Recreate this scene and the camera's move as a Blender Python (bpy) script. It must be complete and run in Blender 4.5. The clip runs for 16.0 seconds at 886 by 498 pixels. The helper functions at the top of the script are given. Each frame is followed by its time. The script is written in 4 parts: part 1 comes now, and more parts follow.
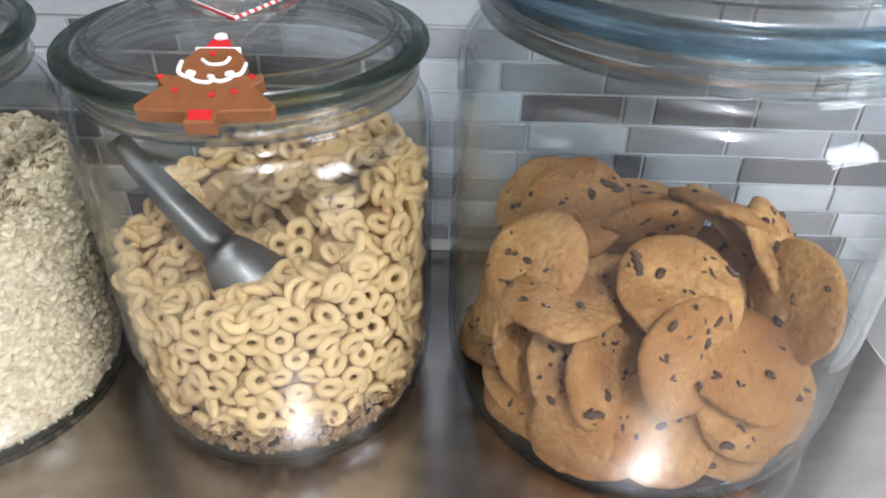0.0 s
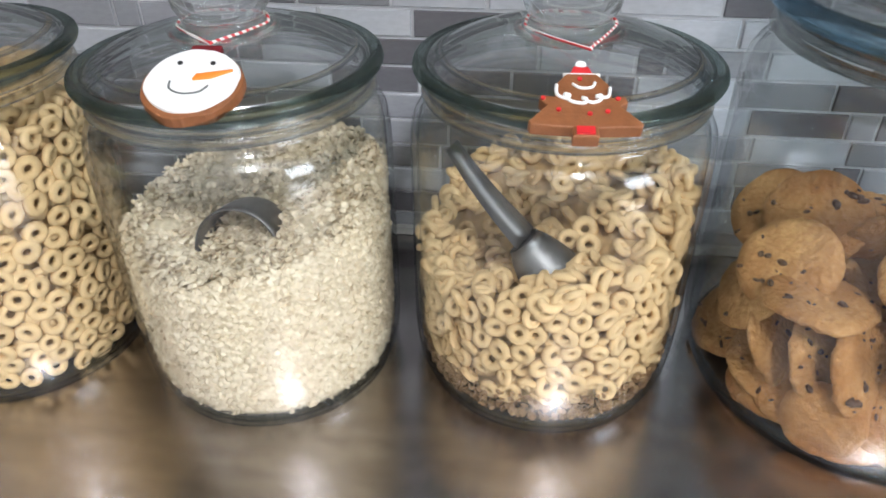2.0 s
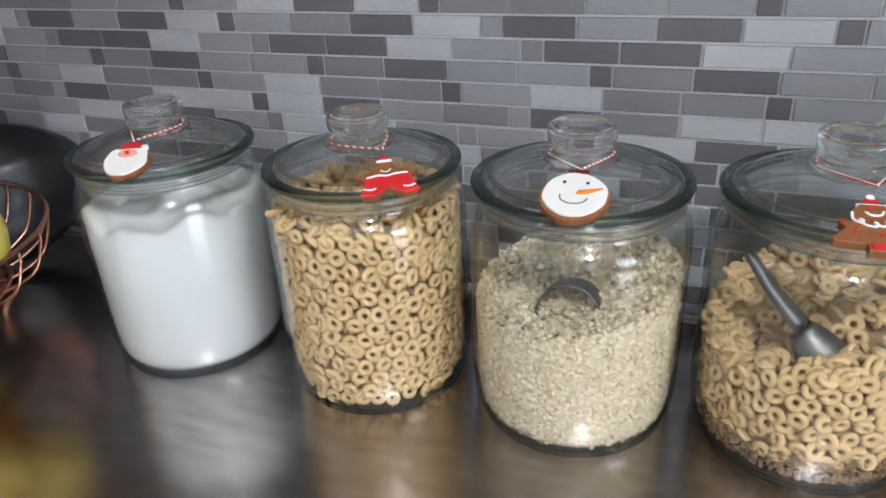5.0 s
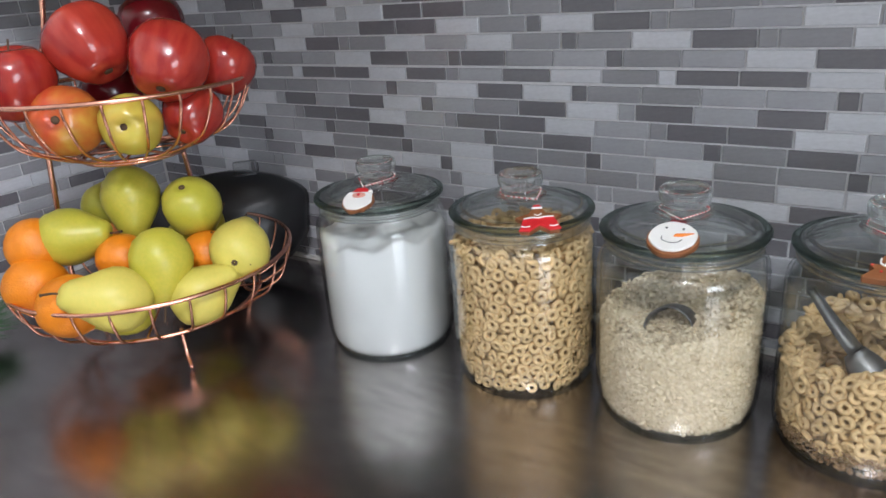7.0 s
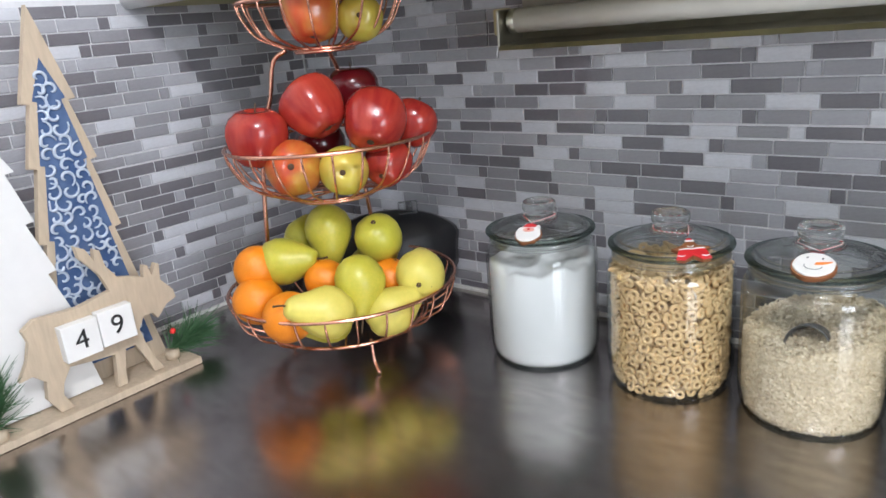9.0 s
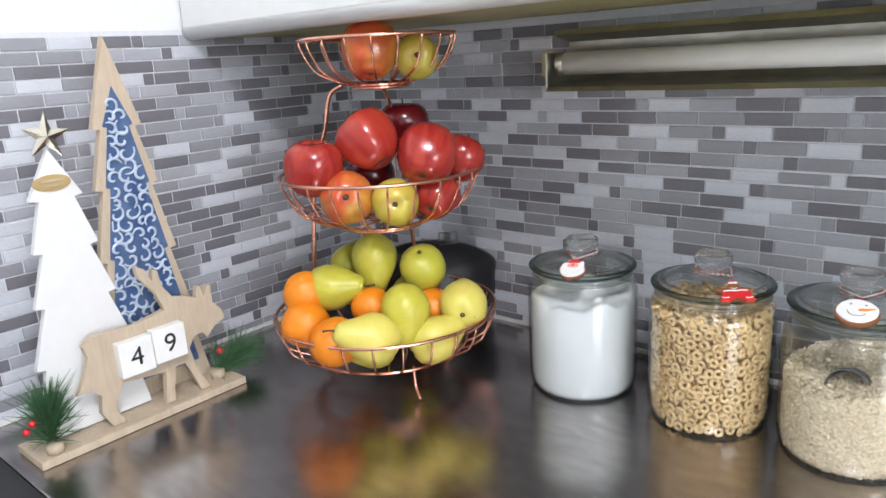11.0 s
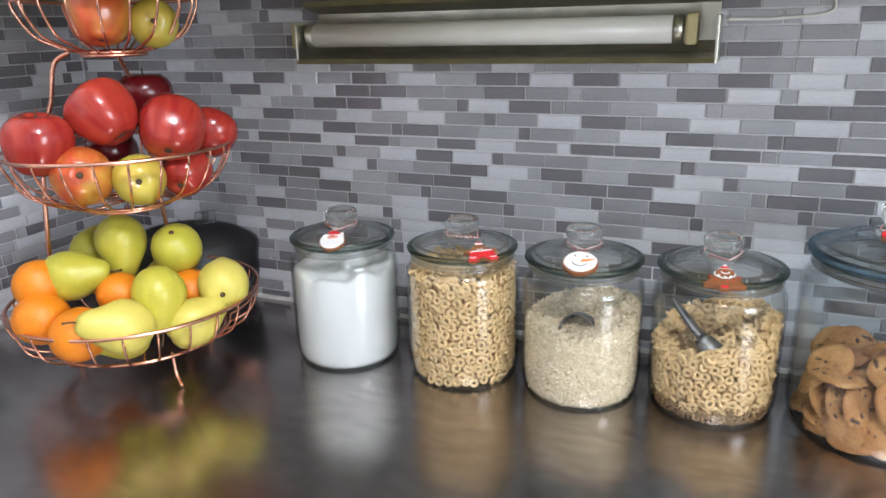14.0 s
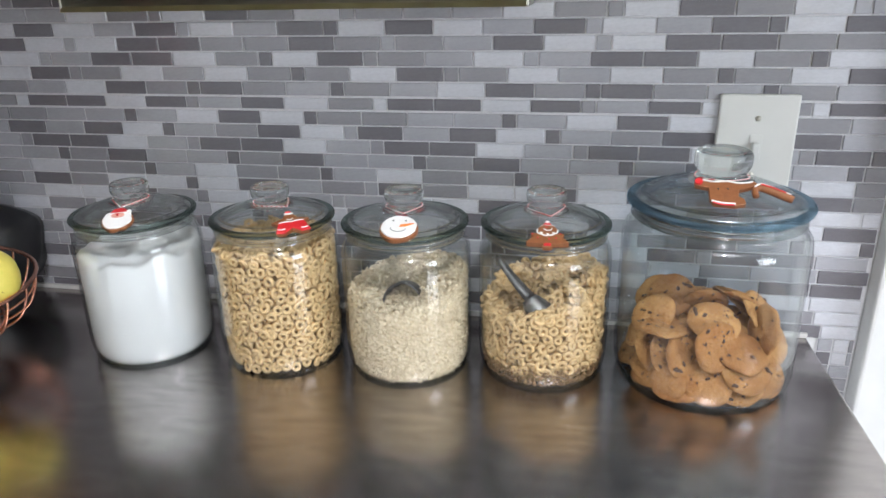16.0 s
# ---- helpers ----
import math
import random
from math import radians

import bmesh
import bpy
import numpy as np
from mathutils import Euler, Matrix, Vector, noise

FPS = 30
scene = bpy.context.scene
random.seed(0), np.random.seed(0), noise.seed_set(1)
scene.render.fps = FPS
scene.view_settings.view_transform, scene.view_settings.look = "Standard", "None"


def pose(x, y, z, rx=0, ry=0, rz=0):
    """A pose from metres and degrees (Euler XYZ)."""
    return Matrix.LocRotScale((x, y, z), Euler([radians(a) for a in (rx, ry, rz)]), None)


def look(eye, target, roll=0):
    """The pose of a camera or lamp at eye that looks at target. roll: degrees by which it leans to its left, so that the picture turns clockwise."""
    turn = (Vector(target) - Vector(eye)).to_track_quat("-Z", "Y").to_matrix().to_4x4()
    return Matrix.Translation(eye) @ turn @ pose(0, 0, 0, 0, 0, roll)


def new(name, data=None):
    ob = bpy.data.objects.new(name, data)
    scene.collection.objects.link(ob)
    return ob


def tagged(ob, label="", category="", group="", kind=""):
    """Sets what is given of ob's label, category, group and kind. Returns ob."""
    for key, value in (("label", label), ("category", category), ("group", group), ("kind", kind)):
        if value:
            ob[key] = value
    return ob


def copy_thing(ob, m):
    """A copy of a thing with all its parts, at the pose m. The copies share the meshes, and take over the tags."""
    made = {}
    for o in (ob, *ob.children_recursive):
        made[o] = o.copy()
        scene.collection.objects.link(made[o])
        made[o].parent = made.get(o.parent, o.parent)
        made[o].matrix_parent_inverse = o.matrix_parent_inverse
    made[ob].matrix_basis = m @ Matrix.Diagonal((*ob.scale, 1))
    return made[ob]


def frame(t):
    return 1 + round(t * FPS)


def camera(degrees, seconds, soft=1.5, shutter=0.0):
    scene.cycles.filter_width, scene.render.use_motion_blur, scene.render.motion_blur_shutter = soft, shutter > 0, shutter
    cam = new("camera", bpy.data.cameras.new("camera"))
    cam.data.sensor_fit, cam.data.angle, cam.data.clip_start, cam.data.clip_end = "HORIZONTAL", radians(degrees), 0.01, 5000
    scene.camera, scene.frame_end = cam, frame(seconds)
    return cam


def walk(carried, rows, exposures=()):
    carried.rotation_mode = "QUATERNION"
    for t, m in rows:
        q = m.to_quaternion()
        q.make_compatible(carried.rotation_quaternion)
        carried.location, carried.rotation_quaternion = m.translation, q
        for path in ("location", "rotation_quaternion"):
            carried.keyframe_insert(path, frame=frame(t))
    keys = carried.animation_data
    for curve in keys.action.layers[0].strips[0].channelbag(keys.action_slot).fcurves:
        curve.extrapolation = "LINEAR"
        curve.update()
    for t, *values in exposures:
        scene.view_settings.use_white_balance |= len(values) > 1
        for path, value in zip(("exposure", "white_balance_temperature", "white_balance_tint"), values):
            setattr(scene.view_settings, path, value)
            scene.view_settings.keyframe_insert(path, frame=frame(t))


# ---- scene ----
cam = camera(63.7, 16.0, soft=1.6)
PATH = [
    (0, (1.202, -0.405, 0.279), (1.191, 1.232, -0.868), 1.5),
    (0.5, (1.175, -0.423, 0.288), (1.129, 1.181, -0.905), 1.1),
    (1, (1.148, -0.438, 0.294), (1.057, 1.161, -0.903), 0.8),
    (1.5, (1.119, -0.449, 0.298), (0.961, 1.158, -0.882), 0.3),
    (2, (1.103, -0.455, 0.303), (0.883, 1.171, -0.841), -0.4),
    (2.5, (1.083, -0.465, 0.309), (0.822, 1.193, -0.778), -0.7),
    (3, (1.057, -0.484, 0.318), (0.739, 1.197, -0.718), -1.0),
    (3.5, (1.036, -0.509, 0.328), (0.648, 1.184, -0.662), -1.3),
    (4, (1.023, -0.53, 0.337), (0.546, 1.159, -0.622), -1.2),
    (4.2, (1.02, -0.536, 0.34), (0.507, 1.146, -0.612), -1.7),
    (6.3, (1.099, -0.704, 0.403), (0.153, 0.867, -0.395), -4.1),
    (6.5, (1.107, -0.72, 0.406), (0.125, 0.84, -0.37), -4.3),
    (7, (1.125, -0.752, 0.412), (0.05, 0.771, -0.313), -4.4),
    (7.5, (1.128, -0.782, 0.421), (-0.03, 0.699, -0.261), -4.6),
    (8, (1.122, -0.83, 0.434), (-0.073, 0.644, -0.198), -5.3),
    (8.5, (1.123, -0.897, 0.448), (-0.086, 0.578, -0.157), -5.4),
    (9, (1.119, -0.942, 0.454), (-0.124, 0.507, -0.141), -5.2),
    (9.2, (1.113, -0.951, 0.456), (-0.157, 0.478, -0.131), -5.2),
    (11.3, (1.101, -0.994, 0.475), (-0.165, 0.468, -0.035), -2.9),
    (11.5, (1.106, -0.992, 0.472), (-0.126, 0.501, -0.031), -2.7),
    (12, (1.107, -0.995, 0.472), (-0.021, 0.573, -0.047), -2.6),
    (12.5, (1.114, -1.001, 0.47), (0.068, 0.617, -0.068), -2.3),
    (13, (1.12, -0.996, 0.467), (0.147, 0.659, -0.092), -2.3),
    (13.5, (1.124, -0.994, 0.466), (0.256, 0.711, -0.115), -1.9),
    (14, (1.127, -0.989, 0.464), (0.38, 0.766, -0.137), -1.4),
    (14.5, (1.135, -0.987, 0.463), (0.489, 0.801, -0.158), -1.5),
    (15, (1.141, -0.98, 0.463), (0.597, 0.832, -0.187), -1.4),
    (15.5, (1.148, -0.945, 0.456), (0.703, 0.881, -0.227), -1.5),
    (16, (1.153, -0.9, 0.445), (0.788, 0.933, -0.267), -1.2),
]
walk(cam, [(t, look(eye, target, roll)) for t, eye, target, roll in PATH],
     [(0.0, 0.15, 6250, 10), (1.5, 0.17, 6250, 10), (4.0, -0.03, 6300, 10), (6.5, -0.27, 6250, 10), (7.5, -0.27, 6250, 10), (8.5, -0.13, 6250, 10), (12.0, 0.02, 6250, 10), (14.5, 0.10, 6250, 10), (16.0, 0.01, 6300, 10)])

# ---- light ----
world = bpy.data.worlds.new("world")
scene.world = world
world.use_nodes = True
wn = world.node_tree.nodes
sky = wn.new("ShaderNodeTexSky")
sky.sky_type, sky.sun_disc, sky.sun_elevation, sky.sun_rotation = "NISHITA", False, radians(35), radians(120)
world.node_tree.links.new(sky.outputs[0], wn["Background"].inputs[0])
wn["Background"].inputs[1].default_value = 0.1

CEIL, FLOOR = 1.60, -0.90          # heights above and below the worktop
ROOM_X, ROOM_Y = 3.3, -3.2         # the room's far walls


def lamp_area(name, m, w, h, power, color):
    d = bpy.data.lights.new(name, "AREA")
    d.shape, d.size, d.size_y, d.energy, d.color = "RECTANGLE", w, h, power, color
    ob = new(name, d)
    ob.matrix_world = m
    return ob


def lamp_globe(name, x, y, z, r, power, color):
    d = bpy.data.lights.new(name, "POINT")
    d.shadow_soft_size, d.energy, d.color = r, power, color
    ob = new(name, d)
    ob.location = (x, y, z)
    return ob


lamp_globe("ceiling_globe_light", 1.45, -1.22, 1.44, 0.09, 58, (0.96, 0.96, 1.0))
lamp_area("window_light", look((ROOM_X + 0.02, -1.6, 0.6), (0.9, -0.9, 0.2)), 1.0, 1.0, 38, (0.84, 0.91, 1.0))


# ---- materials ----
def mat(name, base, rough=0.5, metal=0.0, grain=0.0, grain_scale=40.0, stain=0.0, stain_scale=6.0, bump=0.0, bump_scale=200.0,
        island=0.0, obj_rand=0.0, spec=0.5, tint=None, coat=0.0, stretch=(1, 1, 1)):
    """A principled surface whose colour varies at a fine and a broad scale, with fine relief."""
    m = bpy.data.materials.new(name)
    m.use_nodes = True
    nt = m.node_tree
    n, link = nt.nodes, nt.links.new
    b = n["Principled BSDF"]
    b.inputs["Roughness"].default_value, b.inputs["Metallic"].default_value = rough, metal
    b.inputs["Specular IOR Level"].default_value = spec
    b.inputs["Coat Weight"].default_value = coat
    co = n.new("ShaderNodeTexCoord")
    mp = n.new("ShaderNodeMapping")
    mp.inputs["Scale"].default_value = stretch
    link(co.outputs["Object"], mp.inputs[0])
    rgb = n.new("ShaderNodeRGB")
    rgb.outputs[0].default_value = (*base, 1)
    out = rgb.outputs[0]

    def vary(out, fac, amount, other):
        mix = n.new("ShaderNodeMix")
        mix.data_type = "RGBA"
        mul = n.new("ShaderNodeMath")
        mul.operation = "MULTIPLY"
        mul.inputs[1].default_value = amount
        link(fac, mul.inputs[0])
        link(mul.outputs[0], mix.inputs["Factor"])
        link(out, mix.inputs["A"])
        mix.inputs["B"].default_value = (*other, 1)
        return mix.outputs["Result"]

    dark = tint or tuple(c * 0.45 for c in base)

    def tex(scale, detail=4):
        t = n.new("ShaderNodeTexNoise")
        t.inputs["Scale"].default_value, t.inputs["Detail"].default_value = scale, detail
        link(mp.outputs[0], t.inputs["Vector"])
        r = n.new("ShaderNodeMapRange")
        r.inputs[1].default_value, r.inputs[2].default_value = 0.35, 0.68
        link(t.outputs[0], r.inputs[0])
        return r.outputs[0]

    if grain:
        out = vary(out, tex(grain_scale), grain, dark)
    if stain:
        out = vary(out, tex(stain_scale, 3), stain, dark)
    if island:
        g = n.new("ShaderNodeNewGeometry")
        out = vary(out, g.outputs["Random Per Island"], island, dark)
    if obj_rand:
        g = n.new("ShaderNodeObjectInfo")
        out = vary(out, g.outputs["Random"], obj_rand, dark)
    link(out, b.inputs["Base Color"])
    if bump:
        t = n.new("ShaderNodeTexNoise")
        t.inputs["Scale"].default_value, t.inputs["Detail"].default_value = bump_scale, 3
        link(mp.outputs[0], t.inputs["Vector"])
        bp = n.new("ShaderNodeBump")
        bp.inputs["Strength"].default_value, bp.inputs["Distance"].default_value = bump, 0.002
        link(t.outputs[0], bp.inputs["Height"])
        link(bp.outputs[0], b.inputs["Normal"])
    return m


def glass_thin(name, tint, base_gloss=0.05):
    """Thin glass: clear, with gloss that grows towards grazing."""
    m = bpy.data.materials.new(name)
    m.use_nodes = True
    nt = m.node_tree
    nt.nodes.clear()
    n, link = nt.nodes, nt.links.new
    out, mix = n.new("ShaderNodeOutputMaterial"), n.new("ShaderNodeMixShader")
    tr, gl = n.new("ShaderNodeBsdfTransparent"), n.new("ShaderNodeBsdfGlossy")
    tr.inputs[0].default_value, gl.inputs["Roughness"].default_value = (*tint, 1), 0.03
    lw = n.new("ShaderNodeLayerWeight")
    lw.inputs[0].default_value = 0.5
    pw, ml = n.new("ShaderNodeMath"), n.new("ShaderNodeMath")
    pw.operation, ml.operation = "POWER", "MULTIPLY_ADD"
    pw.inputs[1].default_value = 4.0
    ml.inputs[1].default_value, ml.inputs[2].default_value = 0.75, base_gloss
    link(lw.outputs["Facing"], pw.inputs[0]), link(pw.outputs[0], ml.inputs[0]), link(ml.outputs[0], mix.inputs[0])
    link(tr.outputs[0], mix.inputs[1]), link(gl.outputs[0], mix.inputs[2]), link(mix.outputs[0], out.inputs[0])
    return m


def glass_thick(name, tint, clear=0.3):
    """Thick glass that refracts; a share of it lets light straight through."""
    m = bpy.data.materials.new(name)
    m.use_nodes = True
    nt = m.node_tree
    nt.nodes.clear()
    n, link = nt.nodes, nt.links.new
    out, mix = n.new("ShaderNodeOutputMaterial"), n.new("ShaderNodeMixShader")
    tr, gl = n.new("ShaderNodeBsdfTransparent"), n.new("ShaderNodeBsdfGlass")
    tr.inputs[0].default_value, gl.inputs["Color"].default_value = (*tint, 1), (*tint, 1)
    gl.inputs["Roughness"].default_value, gl.inputs["IOR"].default_value = 0.01, 1.48
    mix.inputs[0].default_value = clear
    link(gl.outputs[0], mix.inputs[1]), link(tr.outputs[0], mix.inputs[2]), link(mix.outputs[0], out.inputs[0])
    return m


M = {}
M["plaster"] = mat("white_plaster", (0.78, 0.78, 0.77), 0.7, grain=0.06, bump=0.05)
M["floor"] = mat("floor_vinyl", (0.32, 0.27, 0.22), 0.45, grain=0.3, stain=0.2)
M["ceiling"] = mat("ceiling_paint", (0.8, 0.8, 0.79), 0.8, grain=0.05)
M["grout"] = mat("light_grey_grout", (0.68, 0.675, 0.69), 0.75, grain=0.15, grain_scale=120, bump=0.1)
for key, c in {"D": (0.205, 0.195, 0.212), "M": (0.345, 0.34, 0.36), "L": (0.45, 0.45, 0.48), "W": (0.70, 0.71, 0.75)}.items():
    M[key] = mat("tile_" + key.lower(), c, 0.16, grain=0.16, grain_scale=180, stain=0.18, stain_scale=22, bump=0.06, bump_scale=70,
                 obj_rand=0.16, island=0.12, stretch=(1, 1, 2.5))
M["steel"] = mat("brushed_steel", (0.50, 0.465, 0.45), 0.22, 1.0, grain=0.34, grain_scale=90, stain=0.35, stain_scale=5, bump=0.03, bump_scale=300, stretch=(0.25, 1.6, 1))
M["caulk"] = mat("white_caulk", (0.72, 0.71, 0.68), 0.5, grain=0.25, grain_scale=60, stain=0.2)
M["enamel"] = mat("white_enamel", (0.80, 0.80, 0.78), 0.3, grain=0.05, stain=0.1)
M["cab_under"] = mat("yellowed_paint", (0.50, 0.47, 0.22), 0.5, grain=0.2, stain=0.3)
M["glass"] = glass_thin("jar_glass", (0.965, 0.98, 0.98))
M["thick"] = glass_thick("thick_glass", (0.935, 0.95, 0.95), 0.6)
M["thick_blue"] = glass_thick("thick_blue_glass", (0.92, 0.95, 0.97), 0.5)
M["glass_lid"] = glass_thin("lid_glass", (0.955, 0.965, 0.96), 0.13)
# big lid: the blue of reflected daylight is put into the glass tint
M["glass_lid_daylit"] = glass_thin("daylight_blue_lid_glass", (0.92, 0.95, 0.965), 0.13)
M["rim"] = glass_thick("lid_rim_glass", (0.64, 0.70, 0.68), 0.40)
# same daylight blue, painted into the big lid's rim
M["rim_daylit"] = glass_thick("daylight_blue_rim_glass", (0.66, 0.78, 0.85), 0.45)
M["knob"] = glass_thick("knob_glass", (0.94, 0.955, 0.95), 0.25)
M["flour"] = mat("white_flour", (0.76, 0.75, 0.735), 0.95, grain=0.10, grain_scale=180, stain=0.06, stain_scale=25, bump=0.35, bump_scale=120, spec=0.1)
M["cereal"] = mat("toasted_oat_rings", (0.80, 0.56, 0.295), 0.8, grain=0.22, grain_scale=600, island=0.32, bump=0.2, bump_scale=900, spec=0.2, tint=(0.52, 0.33, 0.14))
# browner than the rings: shade in the gaps between them is coloured in
M["cereal_core_shaded"] = mat("cereal_heap", (0.64, 0.43, 0.21), 0.9, grain=0.5, grain_scale=150, bump=0.4, spec=0.1)
M["crumbs"] = mat("cereal_crumbs", (0.42, 0.27, 0.14), 0.9, island=0.6, spec=0.1, tint=(0.2, 0.1, 0.05))
M["oat"] = mat("rolled_oats", (0.92, 0.79, 0.59), 0.95, grain=0.2, grain_scale=300, island=0.42, spec=0.03, tint=(0.46, 0.32, 0.18))
M["oat_core"] = mat("oat_heap", (0.80, 0.66, 0.45), 0.9, grain=0.5, grain_scale=300, bump=0.5, spec=0.1)
M["cookie"] = mat("baked_cookie", (0.70, 0.41, 0.165), 0.85, grain=0.5, grain_scale=330, stain=0.7, stain_scale=48, obj_rand=0.7, bump=1.0, bump_scale=300, spec=0.15, tint=(0.33, 0.135, 0.045))
M["chip"] = mat("chocolate", (0.11, 0.05, 0.027), 0.5, grain=0.4, obj_rand=0.5)
M["metal"] = mat("scoop_steel", (0.24, 0.23, 0.22), 0.46, 1.0, grain=0.15, grain_scale=120)
M["copper"] = mat("copper_wire", (0.83, 0.42, 0.30), 0.22, 1.0, grain=0.15, grain_scale=100)
M["ginger"] = mat("gingerbread_clay", (0.245, 0.085, 0.026), 0.6, grain=0.3, grain_scale=200, bump=0.2, bump_scale=300)
M["icing"] = mat("white_icing", (0.84, 0.83, 0.80), 0.5, grain=0.08, bump=0.15, bump_scale=150)
M["red"] = mat("red_paint", (0.62, 0.02, 0.025), 0.4, grain=0.15)
M["darkred"] = mat("dark_red_paint", (0.16, 0.008, 0.014), 0.4, grain=0.15)
M["pink"] = mat("pink_paint", (0.72, 0.36, 0.28), 0.5, grain=0.1)
M["carrot"] = mat("orange_paint", (0.85, 0.24, 0.03), 0.45, grain=0.1)
M["black"] = mat("black_paint", (0.02, 0.02, 0.02), 0.4, grain=0.2)
M["ink"] = mat("grey_ink", (0.12, 0.13, 0.12), 0.5)
M["wood"] = mat("pale_plywood", (0.58, 0.465, 0.335), 0.6, grain=0.25, grain_scale=60, stain=0.2, stain_scale=14, bump=0.06, stretch=(3, 3, 0.5))
M["white_wood"] = mat("white_painted_wood", (0.80, 0.79, 0.77), 0.5, grain=0.06, stain=0.06)
M["bluepaint"] = mat("blue_backing", (0.035, 0.08, 0.20), 0.6, grain=0.3, grain_scale=25, tint=(0.25, 0.34, 0.5))
M["scroll"] = mat("pale_blue_scrollwork", (0.58, 0.64, 0.73), 0.5, grain=0.3, grain_scale=40, tint=(0.2, 0.28, 0.45))
M["gold"] = mat("gold_leaf", (0.72, 0.52, 0.24), 0.35, 0.8, grain=0.2)
M["silver"] = mat("champagne_metal", (0.75, 0.70, 0.58), 0.25, 1.0, grain=0.2)
M["needles"] = mat("pine_needles", (0.03, 0.10, 0.035), 0.6, island=0.5, tint=(0.10, 0.20, 0.09))
M["berry"] = mat("red_berry", (0.60, 0.02, 0.02), 0.25, coat=0.3)
M["plate"] = mat("ivory_plastic", (0.72, 0.72, 0.68), 0.35, grain=0.05)
M["tube"] = mat("fluorescent_tube", (0.80, 0.78, 0.72), 0.3, grain=0.08, stain=0.1)
M["chrome"] = mat("dull_chrome", (0.66, 0.64, 0.56), 0.32, 1.0, grain=0.3, grain_scale=40, stain=0.3)
M["brass"] = mat("yellowed_plastic", (0.55, 0.47, 0.24), 0.45, grain=0.2)
M["bag"] = mat("black_plastic", (0.016, 0.016, 0.018), 0.32, grain=0.3, bump=0.5, bump_scale=30)
M["stem"] = mat("brown_stem", (0.09, 0.05, 0.025), 0.8, grain=0.4)
M["orange"] = mat("orange_peel", (0.80, 0.24, 0.008), 0.38, grain=0.15, grain_scale=60, bump=0.35, bump_scale=420)
M["pear"] = mat("pear_skin", (0.60, 0.50, 0.065), 0.36, grain=0.4, grain_scale=240, stain=0.45, stain_scale=14, obj_rand=0.3, bump=0.06, tint=(0.38, 0.40, 0.035))
M["pear_yellow"] = mat("yellow_pear_skin", (0.70, 0.58, 0.12), 0.4, grain=0.25, grain_scale=240, stain=0.3, stain_scale=14, bump=0.06, tint=(0.5, 0.5, 0.08))
M["apple"] = mat("red_apple_skin", (0.23, 0.007, 0.012), 0.18, grain=0.55, grain_scale=70, stain=0.35, stain_scale=20, obj_rand=0.12, coat=0.15, stretch=(1, 1, 0.18), tint=(0.50, 0.06, 0.03))
M["apple_dark"] = mat("dark_apple_skin", (0.13, 0.006, 0.01), 0.22, grain=0.35, grain_scale=60, coat=0.2, stretch=(1, 1, 0.25))
M["apple_mix"] = mat("red_and_yellow_apple_skin", (0.62, 0.36, 0.06), 0.25, grain=0.6, grain_scale=50, stain=1.0, stain_scale=18, coat=0.2, stretch=(1, 1, 0.3), tint=(0.55, 0.05, 0.02))
M["apple_green"] = mat("green_apple_skin", (0.56, 0.54, 0.08), 0.25, grain=0.3, grain_scale=60, stain=0.4, stain_scale=12, coat=0.2, tint=(0.6, 0.3, 0.05))
M["twine"] = mat("twine", (0.82, 0.78, 0.74), 0.8)


def stripe(m, a, b, scale):
    """Turns a material's colour into slanting bands."""
    nt = m.node_tree
    n, link = nt.nodes, nt.links.new
    co, wv, rp = n.new("ShaderNodeTexCoord"), n.new("ShaderNodeTexWave"), n.new("ShaderNodeValToRGB")
    wv.inputs["Scale"].default_value = scale
    wv.bands_direction = "DIAGONAL"
    rp.color_ramp.interpolation = "CONSTANT"
    rp.color_ramp.elements[0].color, rp.color_ramp.elements[1].color = (*a, 1), (*b, 1)
    rp.color_ramp.elements[1].position = 0.55
    link(co.outputs["Object"], wv.inputs["Vector"]), link(wv.outputs[0], rp.inputs[0])
    link(rp.outputs[0], n["Principled BSDF"].inputs["Base Color"])


stripe(M["twine"], (0.82, 0.78, 0.74), (0.55, 0.02, 0.03), 110)


# ---- mesh helpers ----
def mesh_data(name, verts, faces, material, smooth=True):
    me = bpy.data.meshes.new(name)
    me.from_pydata([tuple(v) for v in verts], [], [tuple(f) for f in faces])
    me.materials.append(material)
    if smooth:
        me.shade_smooth()
    me.update()
    return me


def put(name, data, parent=None, label="", at=None):
    ob = new(name, data)
    if parent is not None:
        ob.parent = parent
    if at is not None:
        ob.matrix_basis = at
    if label:
        tagged(ob, label)
    return ob


def part(name, vf, material, parent=None, label="", smooth=True, at=None):
    return put(name, mesh_data(name, vf[0], vf[1], material, smooth), parent, label, at)


def empty(name, at, label, category, group="", kind=""):
    ob = new(name)
    ob.matrix_basis = at
    ob.empty_display_size = 0.02
    return tagged(ob, label, category, group, kind)


def join(*parts):
    V, F = [], []
    for v, f in parts:
        k = len(V)
        V += [tuple(p) for p in v]
        F += [tuple(i + k for i in q) for q in f]
    return V, F


def moved(vf, m):
    return [tuple(m @ Vector(p)) for p in vf[0]], vf[1]


